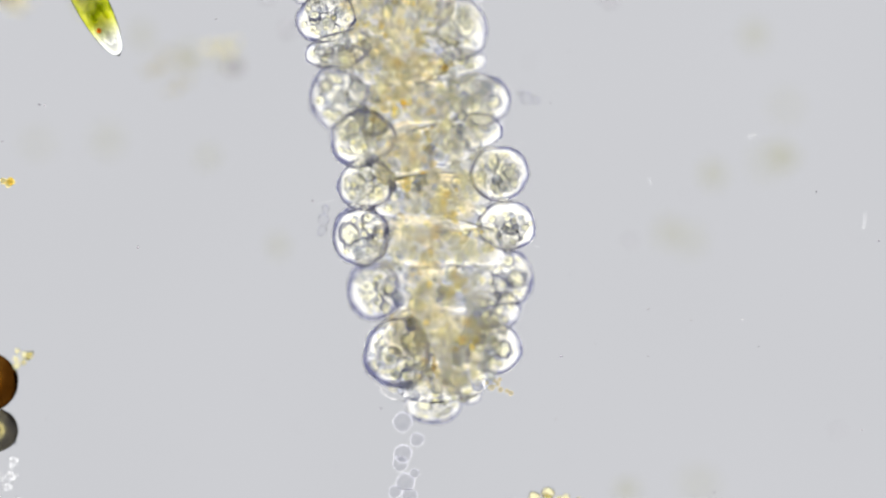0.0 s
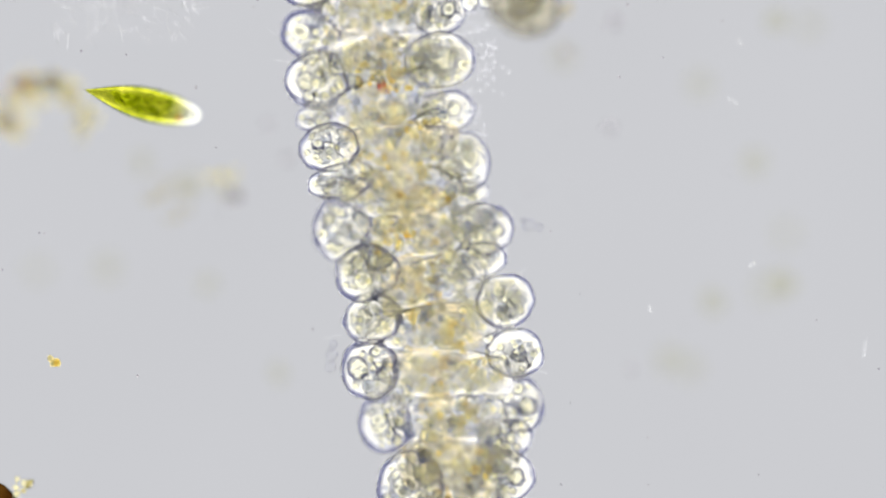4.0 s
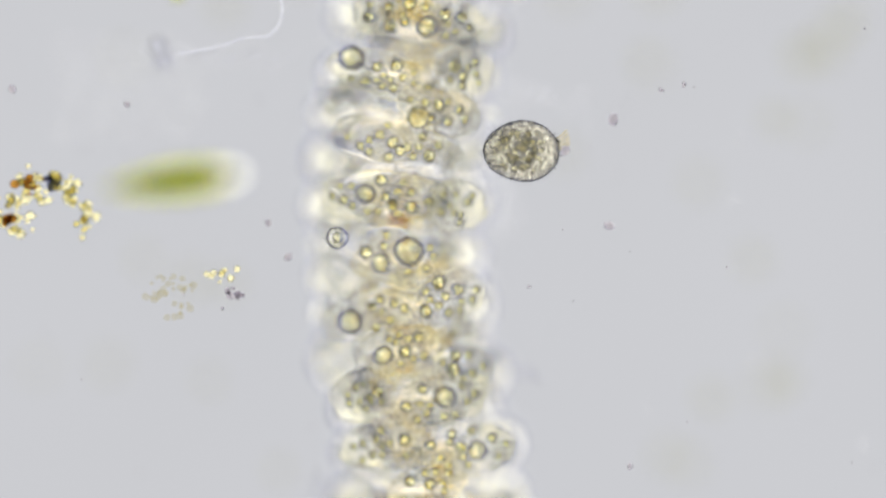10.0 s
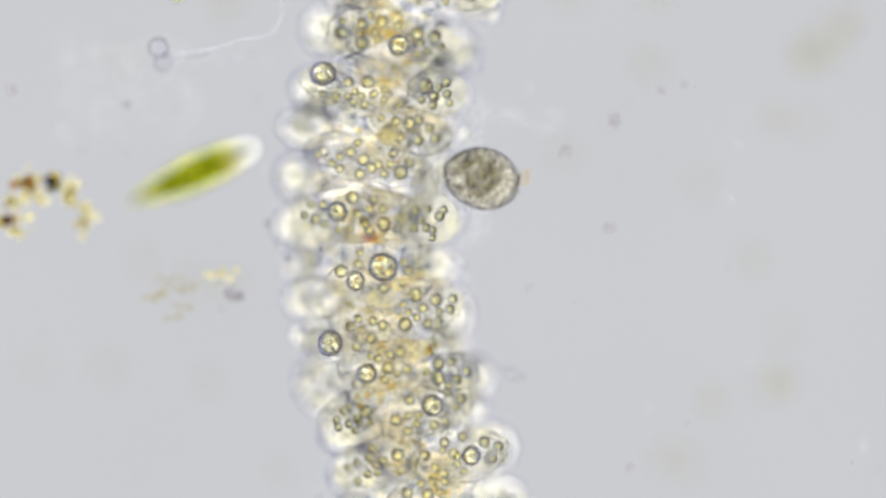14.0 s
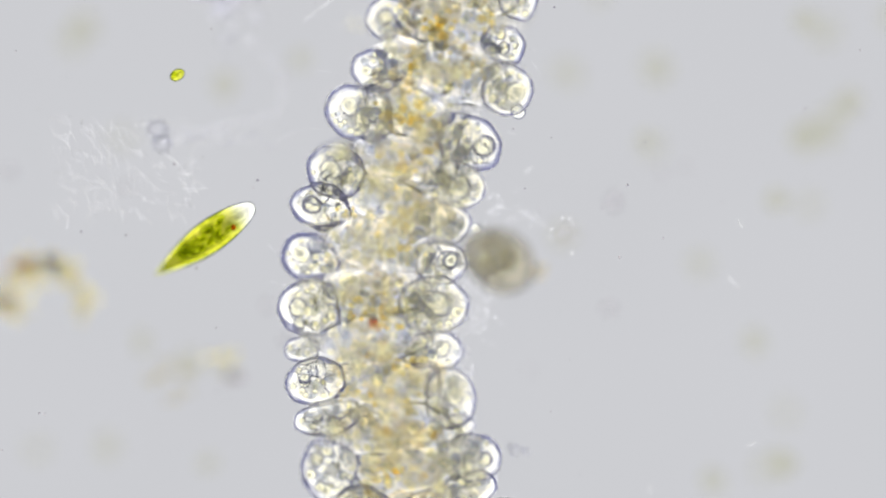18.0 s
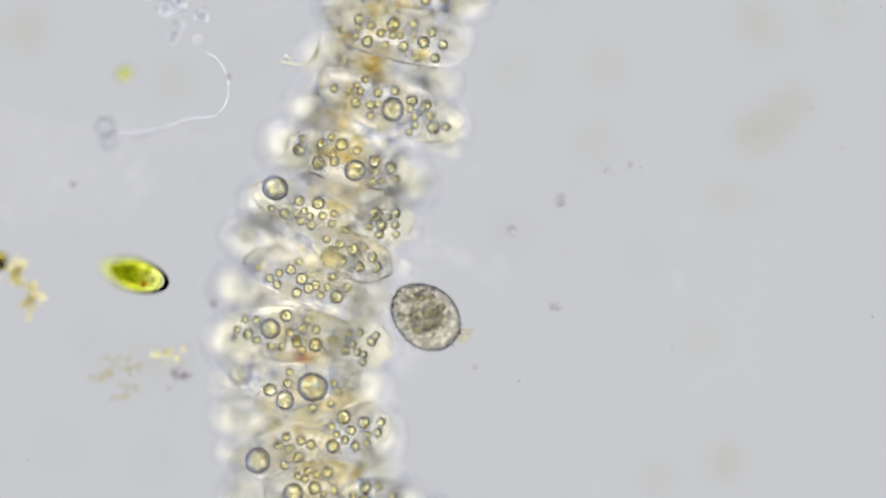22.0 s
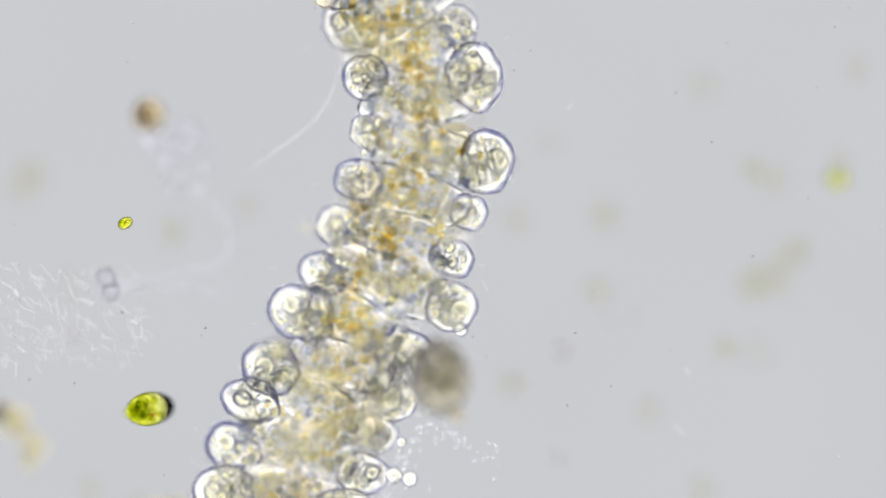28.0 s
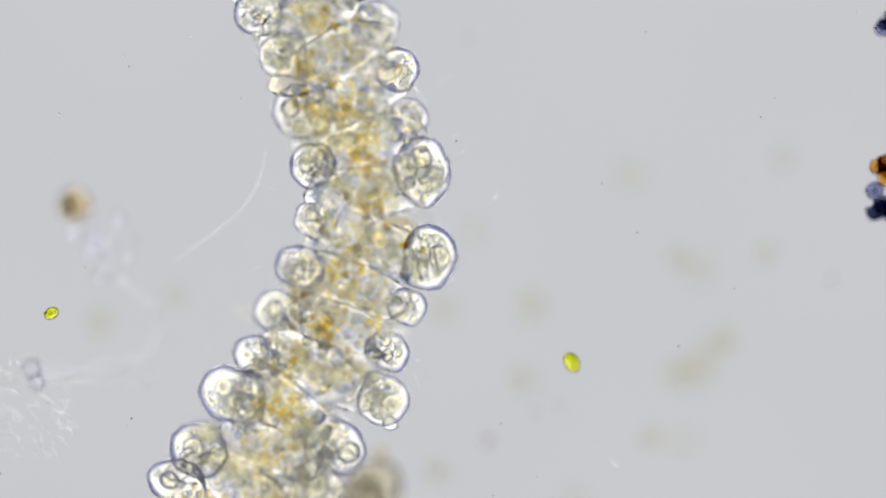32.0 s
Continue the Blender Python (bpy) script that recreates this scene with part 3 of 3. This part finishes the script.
def clump(name, label, x, y, z, count, spread, r0, r1, kind, seed, category="debris"):
    """A loose heap of grains: two or three lumps of its own."""
    r = random.Random(seed)
    root = new(name)
    root.location = at(x, y, z)
    tagged(root, label, category)
    for i in range(count):
        k = r.uniform(r0, r1) * U
        if kind not in GRAINS:
            GRAINS[kind] = [mesh_of(ball(1, 2, 0.40, 1.5, j * 2.7 + len(GRAINS)), "grain", MAT[kind]) for j in range(4)]
        part("grain", r.choice(GRAINS[kind]), root, Matrix.LocRotScale(
            Vector([r.gauss(0, c * U) for c in spread]), Euler((r.uniform(0, 6), r.uniform(0, 6), 0)), Vector((k * r.uniform(0.8, 1.3), k, k))))
    return root


def debris():
    for i, (x, y, w, kind, n, label) in enumerate((
            (62, -66, 17, "rust", 22, "yellow-brown crumb of loose debris drifting in the water"), (60, -64, 10, "umber", 9, "dark amber heart of a loose debris crumb"),
            (98, -72, 15, "rust", 18, "yellow crumb of loose debris drifting in the water"), (96, -78, 9, "ink", 7, "few violet grains in a debris crumb"),
            (131, -56, 13, "rust", 14, "yellow crumb of loose debris drifting in the water"), (152, -8, 14, "rust", 16, "yellow-brown crumb of loose debris drifting in the water"),
            (10, -20, 13, "rust", 16, "yellow-brown crumb of loose debris drifting in the water"), (12, -16, 8, "umber", 6, "dark amber heart of a loose debris crumb"),
            (40, 2, 12, "rust", 10, "pale yellow crumb of loose debris drifting in the water"), (30, -44, 13, "rust", 12, "yellow crumb of loose debris drifting in the water"))):
        clump("debris_clump", label, x, y, 0.39, n, (w * 1.1, w * 0.8, 7), 3, 9, kind, 20 + i)
    for i, (x, y, kind) in enumerate(((398, 92, "rust"), (405, 122, "grit"), (298, 96, "pale_rust"), (330, 112, "pale_rust"), (318, 146, "pale_rust"), (282, 124, "pale_rust"))):
        clump("pale_debris", "faint pale yellowish crumb of debris", x, y, 0.36, 9, (11, 9, 5), 3, 7, kind, 40 + i)
    amber = new("amber_cyst")
    amber.location = at(-22, 676, 0.03)
    tagged(amber, "large amber-brown round cyst with a dark rim", "cyst")
    part("wall", mesh_of(ball(54 * U, 4, 0.06, 1.5, 3), "wall", MAT["amber"]), amber)
    olive = new("olive_cyst")
    olive.location = at(-6, 762, 0.03)
    tagged(olive, "olive-brown round cyst touching the amber one", "cyst")
    part("wall", mesh_of(ball(38 * U, 4, 0.08, 1.5, 5), "wall", MAT["olive"]), olive)
    clump("debris_clump", "yellow and violet crumbs stuck to the amber cyst", 45, 634, 0.06, 9, (10, 8, 6), 3, 8, "rust", 50)
    clump("pale_debris", "faint crumbs below the olive cyst", 22, 840, 0.06, 12, (12, 26, 6), 4, 9, "film", 51)
    clump("debris_clump", "brown and yellow crumb of debris", 975, 890, 0.05, 15, (40, 10, 8), 4, 12, "rust", 52)
    clump("dark_clump", "brown crumb on blue-black mineral grains", 1790, -668, -0.08, 10, (9, 14, 8), 9, 17, "umber", 53)
    clump("dark_clump", "blue-black clump of mineral grains", 1796, -600, -0.08, 16, (13, 18, 8), 9, 17, "ink", 54)
    clump("dark_clump", "blue-black clump of mineral grains", 1800, -930, -0.08, 10, (10, 12, 8), 9, 16, "ink", 55)
    clump("pale_debris", "pale clump of empty vesicles", 425, -535, 0.34, 12, (24, 30, 8), 8, 18, "husk", 56)
    clump("pale_debris", "greyish clump of vesicles", 405, -560, 0.34, 14, (26, 16, 8), 6, 13, "husk", 57)


debris()


def on_strand(name, label, category, s, u, z, balls, kind="film"):
    """A small cluster of vesicles that clings to the strand and goes with it; balls: (x, y, radius)."""
    root = new(name)
    tagged(root, label, category)
    for i, (x, y, r) in enumerate(balls):
        v = part("vesicle", mesh_of(ball(r * U, 3, 0.08, 1.4, i + s), "vesicle", MAT[kind]), root, pose(x * U, y * U, 0))
        if kind == "shell":
            part("hollow", mesh_of(ball(r * U * 0.86, 3, 0.08, 1.4, i + s), "hollow", MAT["hollow"]), v)
    carry(root, s, u, z)
    return root


def clinging():
    on_strand("vesicle_pair", "two clear round vesicles stuck to the strand's edge", "vesicle", 968, 180, 0.04, ((-15, 0, 15), (14, 2, 14)), "vacuole")
    on_strand("vesicle", "small clear vesicle beside the strand", "vesicle", 1035, 158, 0.02, ((0, 0, 9), (2, -14, 4)), "vacuole")
    on_strand("vesicle", "clear round vesicle lying on the strand", "vesicle", 800, -110, 0.34, ((0, 0, 20), (1, 1, 9)), "vacuole")
    on_strand("vesicle", "grey round vesicle lying on the strand", "vesicle", 1013, 26, 0.33, ((0, 0, 20),), "grey_lens")
    on_strand("vesicle_cluster", "few tiny clear vesicles beside the strand", "vesicle", 375, -190, 0.02, ((0, 0, 10), (-6, -20, 9), (6, 18, 7)), "shell")
    on_strand("vesicle_cluster", "pale soft droplet beside the strand", "vesicle", 525, 200, 0.06, ((0, 0, 11), (16, -8, 7), (-8, 10, 6)), "shell")
    on_strand("vesicle_chain", "chain of pale empty vesicles trailing from the strand's end", "vesicle", -60, -70, 0.0,
              ((-2, 46, 18), (24, 16, 13), (0, -10, 17), (-4, -28, 14), (6, -60, 17), (22, -44, 9), (-12, -78, 12), (14, -84, 14)), "husk")
    on_strand("brown_crumb", "tiny yellow-brown crumbs at the strand's end", "debris", 50, 84, 0.0, ((0, 0, 6), (10, 6, 5), (16, -4, 5), (-8, 8, 4), (34, -10, 5), (27, -6, 4), (4, 12, 5), (14, 14, 4)), "brown")
    r = random.Random(31)
    for s, u, n, w, h in ((985, 170, 34, 20, 34), (900, 172, 30, 18, 40), (840, 178, 22, 18, 26), (1085, 240, 30, 60, 14), (760, 150, 16, 10, 30), (700, 150, 14, 8, 24)):
        on_strand("mucus_flecks", "faint colourless flecks of mucus at the strand's edge", "mucus", s, u, 0.06,
                  [(r.gauss(0, w), r.gauss(0, h), r.uniform(1.5, 4)) for _ in range(int(n * 1.6))], "mist")
    for i in range(26):
        s, side = r.uniform(60, 1950), r.choice((-1, 1))
        root = new("bristle")
        tagged(root, "very fine clear bristle on the strand's edge", "bristle", "bristles of the strand")
        a, k = r.uniform(-0.6, 0.6), r.uniform(14, 34) * U
        part("hair", tube([(0, 0, 0), (side * k * 0.5 * math.cos(a), k * 0.5 * math.sin(a), 0), (side * k * math.cos(a), k * math.sin(a) * 1.2, 0)], 0.0012, MAT["film"], "hair"), root)
        carry(root, s, side * r.uniform(146, 166) - 4, r.uniform(-0.02, 0.03))


def stalked_vesicles():
    root = new("stalked_vesicles")
    root.location = at(284, -305, 0.11)
    tagged(root, "pair of clear round vesicles with fine trailing threads", "microorganism")
    for x, y, z, r in ((-4, 12, 0.0, 18), (4, -14, -0.02, 16)):
        v = part("vesicle", mesh_of(ball(r * U, 3, 0.08, 1.4, r), "vesicle", MAT["shell"]), root, pose(x * U, y * U, z))
        part("hollow", mesh_of(ball(r * U * 0.86, 3, 0.08, 1.4, r), "hollow", MAT["violet_sap"]), v)
    for i in range(5):
        pts = [(14 * U + k * 12 * U, (6 - i * 4 + math.sin(k * 0.9 + i) * (3 + k * 0.8)) * U, 0) for k in range(8 + 3 * i)]
        part("thread", tube(pts, 0.0018, MAT["vesicle"], "thread"), root)


def curled_thread():
    """A fine thread that runs on from the stalked vesicles and curls back, with a dark grain on it."""
    pts = [at(316 + 150 * f - 40 * f * f, -306 - 16 * f - 10 * f * f, 0.27) for f in [i / 10 for i in range(11)]]
    pts += [at(448 + 52 * math.sin(a), -384 + 56 * math.cos(a) * (1.0 if a < 1.6 else 1.2), 0.27) for a in [0.5 + 0.2 * i for i in range(13)]]
    tagged(new("curled_thread", tube(pts, 0.0030, MAT["shell"], "curled_thread")), "very fine curled colourless thread in the water", "thread")


def rod_bundle():
    """Short bent rods that stick out from the strand's flank."""
    root = new("rod_bundle")
    tagged(root, "few short clear bent rods stuck to the strand's flank", "fragment")
    for x, y, dx, dy in ((0, 0, -34, -6), (0, 0, 16, 4), (14, 6, 6, 52), (20, 4, -2, 34), (-20, -2, -12, 8)):
        part("rod", tube([(x * U, y * U, 0), ((x + dx * 0.5 + 4) * U, (y + dy * 0.5) * U, 0.004), ((x + dx) * U, (y + dy) * U, 0)], 0.0070, MAT["food"], "rod"), root)
    carry(root, 1322, -138, 0.29)


def dark_sphere():
    root = new("brown_sphere")
    root.location = at(358, -604, 0.28)
    tagged(root, "dark round brown cyst with an amber rim", "cyst")
    part("shell", mesh_of(ball(30 * U, 4, 0.05, 1.4, 6), "shell", MAT["cyst"]), root)
    part("yolk", mesh_of(ball(17 * U, 3, 0.25, 1.4, 5), "yolk", MAT["brown"]), root, pose(-0.010, 0.002, 0))
    part("nucleus", mesh_of(ball(10 * U, 3, 0.2, 1.4, 3), "nucleus", MAT["dark"]), root, pose(-0.012, 0.0, 0.01))


def fibre_mat():
    r = random.Random(77)
    cu = bpy.data.curves.new("fibre_mat", "CURVE")
    cu.dimensions, cu.bevel_depth, cu.bevel_resolution = "3D", 0.0017, 1
    for i in range(210):
        x, y = r.uniform(90, 345), r.uniform(-345, -165)
        a, k = r.gauss(0.9, 0.5), r.uniform(8, 34)
        sp = cu.splines.new("POLY")
        sp.points.add(3)
        for j, q in enumerate(sp.points):
            f = j / 3
            p = at(x + k * f * math.cos(a) + r.uniform(-2, 2), y + k * f * math.sin(a) + r.uniform(-2, 2), r.uniform(-0.01, 0.02))
            q.co = (*p, 1)
    cu.materials.append(MAT["film"])
    tagged(new("fibre_mat", cu), "faint mat of very fine colourless fibres", "fibres", kind="stuff")


def far_specks():
    r = random.Random(12)
    spots = ((400, 105), (185, 245), (1185, 410), (1385, 275), (1110, 872), (1240, 862), (365, 275), (490, 435), (1000, -130), (1395, 185), (1225, 425), (1435, -185),
             (1476, -303), (1376, -193), (1146, -298), (1266, 307), (1361, 287), (1006, -418), (531, -443), (211, -303), (121, -473), (331, 97))
    spots += ((1427, -513), (1162, -428), (1507, -368), (1427, -303), (1242, -78), (142, -498), (392, -398), (1338, -658), (1463, -493), (1158, -288), (1613, -688),
              (1580, -520), (1060, -560), (720, 1000), (1340, 60), (250, 60), (60, 250))
    for x, y in spots:
        k = r.uniform(17, 27) * U
        ob = new("suspended_speck", mesh_of(ball(k, 3, 0.35, 1.6, r.uniform(0, 40), (1, r.uniform(0.8, 1.1), 0.5)), "suspended_speck", MAT["haze"]))
        ob.matrix_basis = Matrix.Translation(at(x, y, -r.uniform(0.42, 0.7))) @ pose(0, 0, 0, 0, 0, r.uniform(0, 360))
        tagged(ob, "faint yellowish speck deep in the water", "speck", "suspended specks")
    for i in range(3):
        ob = new("suspended_speck", mesh_of(ball(20 * U, 3, 0.3, 1.6, i, (1.2, 0.9, 0.5)), "suspended_speck", MAT["haze"]))
        ob.location = at(1440 + 24 * i, -305 - 22 * i, -0.62)
        tagged(ob, "faint yellowish speck deep in the water", "speck", "suspended specks")
    for x, y, k in ((1085, -188, 11), (1000, -133, 10), (1078, 0, 9), (510, 55, 8), (1170, -240, 5), (475, -5, 7), (225, -215, 6), (22, -242, 8), (1690, -472, 7),
                    (1210, -250, 5), (936, 108, 4), (1115, 425, 6), (1480, 760, 5), (860, -520, 6), (1050, -900, 5), (500, -405, 6)):
        ob = new("drifting_grain", mesh_of(ball(k * U, 2, 0.35, 1.5, k + x, (1, 0.8, 0.7)), "drifting_grain", MAT["grit"]))
        ob.matrix_basis = Matrix.Translation(at(x, y, 0.37)) @ pose(0, 0, 0, 0, 0, r.uniform(0, 360))
        tagged(ob, "tiny brown grain adrift in the water", "grain", "drifting grains")
    bm = bmesh.new()
    for i in range(150):
        p = at(r.uniform(-60, 1900), r.uniform(-1000, 900), r.choice((0.0, 0.0, 0.3)) + r.uniform(-0.04, 0.04))
        k = r.uniform(1.0, 2.6) * U
        g = bmesh.ops.create_icosphere(bm, subdivisions=1, radius=k)
        bmesh.ops.translate(bm, verts=g["verts"], vec=p)
    tagged(new("bacteria_specks", mesh_of(bm, "bacteria_specks", MAT["grit"])), "scattered tiny clear specks in the water", "specks", kind="stuff")
    for i, (x, y, k) in enumerate(((1297, -48, 24), (1330, 240, 14), (1530, 390, 30), (935, -245, 16), (1100, -620, 16), (1310, -150, 18), (500, -400, 12), (1150, 320, 14))):
        a = r.uniform(0, 3)
        cu = tube([at(x - k / 2 * math.cos(a), y - k / 2 * math.sin(a), 0.05), at(x, y + 2, 0.05), at(x + k / 2 * math.cos(a), y + k / 2 * math.sin(a), 0.05)], 0.004, MAT["film"], "rod")
        tagged(new("rod_fragment", cu), "short clear rod-shaped fragment in the water", "fragment", "rod fragments")


def long_fibre():
    pts = [at(694 - 160 * f + 34 * math.sin(f * 3.1), -700 + 200 * f + 8 * math.sin(f * 5), -0.06) for f in [i / 14 for i in range(15)]]
    tagged(new("long_fibre", tube(pts, 0.0025, MAT["film"], "long_fibre")), "long fine colourless fibre lying in the water", "fibre")


long_fibre()
clinging()
stalked_vesicles()
curled_thread()
rod_bundle()
dark_sphere()
fibre_mat()
far_specks()
still_alga = small_green("tiny bright green alga lying still")
still_alga.matrix_basis = Matrix.Translation(at(314, -413, 0.0)) @ pose(0, 0, 0, 0, 0, 30) @ Matrix.Scale(0.75, 4)
drifter = clump("brown_crumb", "small brown and violet crumb drifting past", 12, 322, 0.0, 5, (7, 5, 4), 5, 9, "orange", 61)


def motions():
    rows = [(t, line_of(x, y, turns)) for t, x, y, turns in BENDS]
    for ob, s, u, z, turn in CARRIED:
        scale = ob.scale.copy()
        keys = []
        for t, (g, th, cx, cy) in rows:
            a = float(np.interp(s, g, th))
            keys.append((t, pose((np.interp(s, g, cx) + (u + 6) * math.cos(a)) * U, (np.interp(s, g, cy) - (u + 6) * math.sin(a)) * U, z,
                                 0, 0, turn - math.degrees(a))))
        walk(ob, keys)
        ob.scale = scale
    E = [(4.5, 922, 38, 20), (5, 918, 82, 10), (5.5, 944, 90, 0), (6, 950, 105, 5), (6.5, 946, 170, -15), (7, 945, 198, -28), (7.5, 958, 232, 5),
         (8, 950, 248, -10), (9, 942, 258, -5), (9.5, 940, 252, -10), (10, 922, 268, 0), (11, 907, 274, 0), (12, 912, 284, 0), (12.5, 906, 288, 0),
         (13, 882, 302, 8), (13.5, 848, 315, 12), (15.5, 866, 346, 20), (16, 868, 390, 25), (16.5, 885, 430, 30), (17, 884, 456, 30), (18, 880, 460, 30),
         (18.5, 874, 464, 30), (19, 815, 475, 30), (19.5, 780, 476, 30)]
    E += [(20, 766, 488, 35), (20.5, 785, 505, 30), (21, 772, 516, 25), (21.5, 760, 540, 35), (22, 752, 560, 40), (22.5, 752, 572, 45), (23, 757, 645, 42),
          (23.5, 748, 744, 42), (24, 744, 790, 45), (24.5, 748, 822, 45), (25, 734, 800, 60), (25.5, 748, 725, 75), (27.5, 762, 652, 80), (28, 780, 665, 80),
          (28.5, 785, 648, 90), (29, 824, 612, 125), (29.5, 858, 604, 175), (30, 775, 570, 190), (30.5, 724, 566, 220), (31, 785, 618, 240),
          (31.5, 770, 738, 270), (32, 655, 875, 300)]
    rise = lambda t: float(np.interp(t, (0, 4.5, 6, 7, 7.5, 9, 10, 12.5, 13, 15.5, 17, 20, 20.5, 25, 25.5, 27.5, 32), (0.25, 0.24, 0.20, 0.22, 0.25, 0.305, 0.325, 0.325, 0.30, 0.24, 0.25, 0.26, 0.29, 0.28, 0.27, 0.27, 0.27)))
    walk(egg, [(0, plan_pose(0, 930, -190, 0.25, 20))] + [(t, plan_pose(t, x, y, rise(t), a)) for t, x, y, a in E])
    G = [(0, 150, -16, 62, 0, 0), (1, 143, 25, 62, 0, 0), (1.5, 152, 82, 60, 0, 0), (2, 195, 150, 55, 0, 0), (2.5, 215, 165, 48, 0, 0),
         (4.5, 255, 210, 5, 46, -0.13), (5, 252, 250, 4, 48, -0.14), (5.5, 262, 282, 5, 48, -0.14), (6, 270, 305, 6, 48, -0.13), (7, 275, 340, 8, 25, -0.2),
         (7.5, 280, 355, 8, 18, -0.16), (8, 290, 338, -3, 10, -0.36), (9, 305, 322, -5, 5, -0.36), (11, 305, 320, -8, 5, -0.36)]
    G += [(12.5, 315, 316, -14, 5, -0.36), (13, 322, 310, -20, 5, -0.33), (13.5, 340, 306, -22, 0, -0.26), (15.5, 332, 345, -30, -34, -0.08), (16, 348, 390, -30, -34, -0.09),
          (16.5, 345, 415, -30, -34, -0.09), (17, 342, 430, -32, -34, -0.09), (18, 362, 425, -35, -34, -0.09), (18.5, 365, 415, -38, -34, -0.09), (19, 298, 415, -36, -34, -0.09)]
    G += [(19.5, 278, 414, -36, -34, -0.08), (20, 272, 426, -28, -40, -0.04), (20.5, 270, 445, -18, -48, 0.0), (21, 250, 462, 0, -56, 0.05), (22, 234, 486, 15, -62, 0.08),
          (22.5, 228, 486, 20, -62, 0.08), (23, 242, 545, 20, -60, 0.08), (23.5, 248, 648, 12, -58, 0.10), (24, 258, 688, 0, -58, 0.10), (24.5, 262, 742, -5, -58, 0.10),
          (25, 275, 740, -12, -52, 0.13), (25.5, 276, 710, -24, -50, 0.08)]
    G += [(27.5, 254, 708, -20, -72, 0.0), (28, 262, 725, -10, -72, 0.0), (28.5, 240, 735, -60, -50, 0.0), (29, 268, 784, -122, -48, -0.04), (29.5, 245, 795, -122, -48, -0.04),
          (30, 168, 798, -120, -48, -0.04), (30.5, 128, 792, -138, -48, -0.04), (31, 138, 784, -135, -48, -0.04), (31.5, 160, 780, -160, -40, -0.04), (32, 150, 965, -150, -40, -0.04)]
    walk(swimmer, [(t, plan_pose(t, x, y, z, a, p)) for t, x, y, a, p, z in G])
    walk(drifter, [(t, plan_pose(t, x, y, 0.0, a)) for t, x, y, a in (
        (0, 12, 322, 0), (1, 40, 395, 10), (2, 64, 516, 20), (2.5, 72, 560, 25), (4.5, 100, 675, 30), (6, 113, 789, 40), (7, 124, 848, 60), (7.7, 128, 885, 60),
        (13, 180, 1100, 60), (32, 180, 1900, 60))])
    walk(ALGAE[0], [(t, plan_pose(t, x, y, -0.27, a)) for t, x, y, a in (
        (0, 1500, -160, 20), (1, 1545, -60, 40), (1.5, 1364, 188, 60), (2, 1312, 312, 50), (2.5, 1340, 475, 60), (4.5, 1440, 1300, 60), (32, 1440, 1900, 60))])
    walk(ALGAE[1], [(t, plan_pose(t, x, y, 0.12, a)) for t, x, y, a in (
        (0, -900, -900, 0), (5.5, -900, -300, 0), (6, 60, -260, 20), (6.2, 200, 120, 20), (6.5, 400, 250, 40), (7, 328, 200, 60), (7.3, 240, -120, 60), (9, -300, -500, 60), (32, -300, -500, 60))])
    walk(ALGAE[2], [(t, plan_pose(t, x, y, 0.06, a)) for t, x, y, a in (
        (0, 2600, -800, 0), (27, 2600, -60, 0), (29.5, 1500, -60, 0), (30, 1262, 196, 40), (30.5, 1212, 284, 70), (31, 1190, 446, 90), (31.5, 1080, 480, 120),
        (31.7, 1026, 508, 130), (32, 1012, 642, 60))])
    walk(ALGAE[3], [(t, plan_pose(t, x, y, -0.42, a)) for t, x, y, a in (
        (0, 2700, 900, 0), (27.5, 2500, 300, 0), (28.1, 1300, 330, 0), (28.4, 1156, 424, 20), (29, 1360, 540, 40), (29.3, 1384, 592, 60), (29.6, 1372, 628, 80), (30, 1300, 960, 80), (32, 1300, 1400, 80))])


STAGE = ((0, 0, 0), (0.5, 0, 14), (1, 0, 44), (1.5, 0, 96), (2, 0, 140), (2.5, 0, 174), (4.5, 0, 255), (5, 0, 295), (5.5, 0, 322), (6, 0, 345),
         (6.5, 0, 379), (7, 0, 383), (7.5, 0, 390), (8, 0, 405), (10, 0, 400), (13.5, 0, 400), (15.5, 0, 434), (16, 0, 480), (16.5, 0, 523))
STAGE += ((17, 0, 546), (18.5, 0, 546), (19, -61, 543), (19.5, -95, 542), (22.5, -95, 542), (23, -95, 606), (23.5, -95, 722), (24, -95, 776), (24.5, -95, 812),
          (25.5, -93, 811), (27.5, -89, 808), (29, -90, 808), (29.5, -104, 808), (30, -192, 808), (30.5, -222, 808), (31.5, -223, 808), (31.7, -223, 854), (32, -223, 968))


def plan_pose(t, x, y, z, turn, dip=0.0):
    """The pose of a swimmer seen at x, y of the view at t seconds: turn clockwise, dip towards the lamp."""
    sx, sy = (float(np.interp(t, [r[0] for r in STAGE], [r[i] for r in STAGE])) for i in (1, 2))
    p = at(x - sx, y - sy, z)
    return Matrix.Translation(p) @ Euler((0, radians(dip), radians(-turn))).to_matrix().to_4x4()


motions()
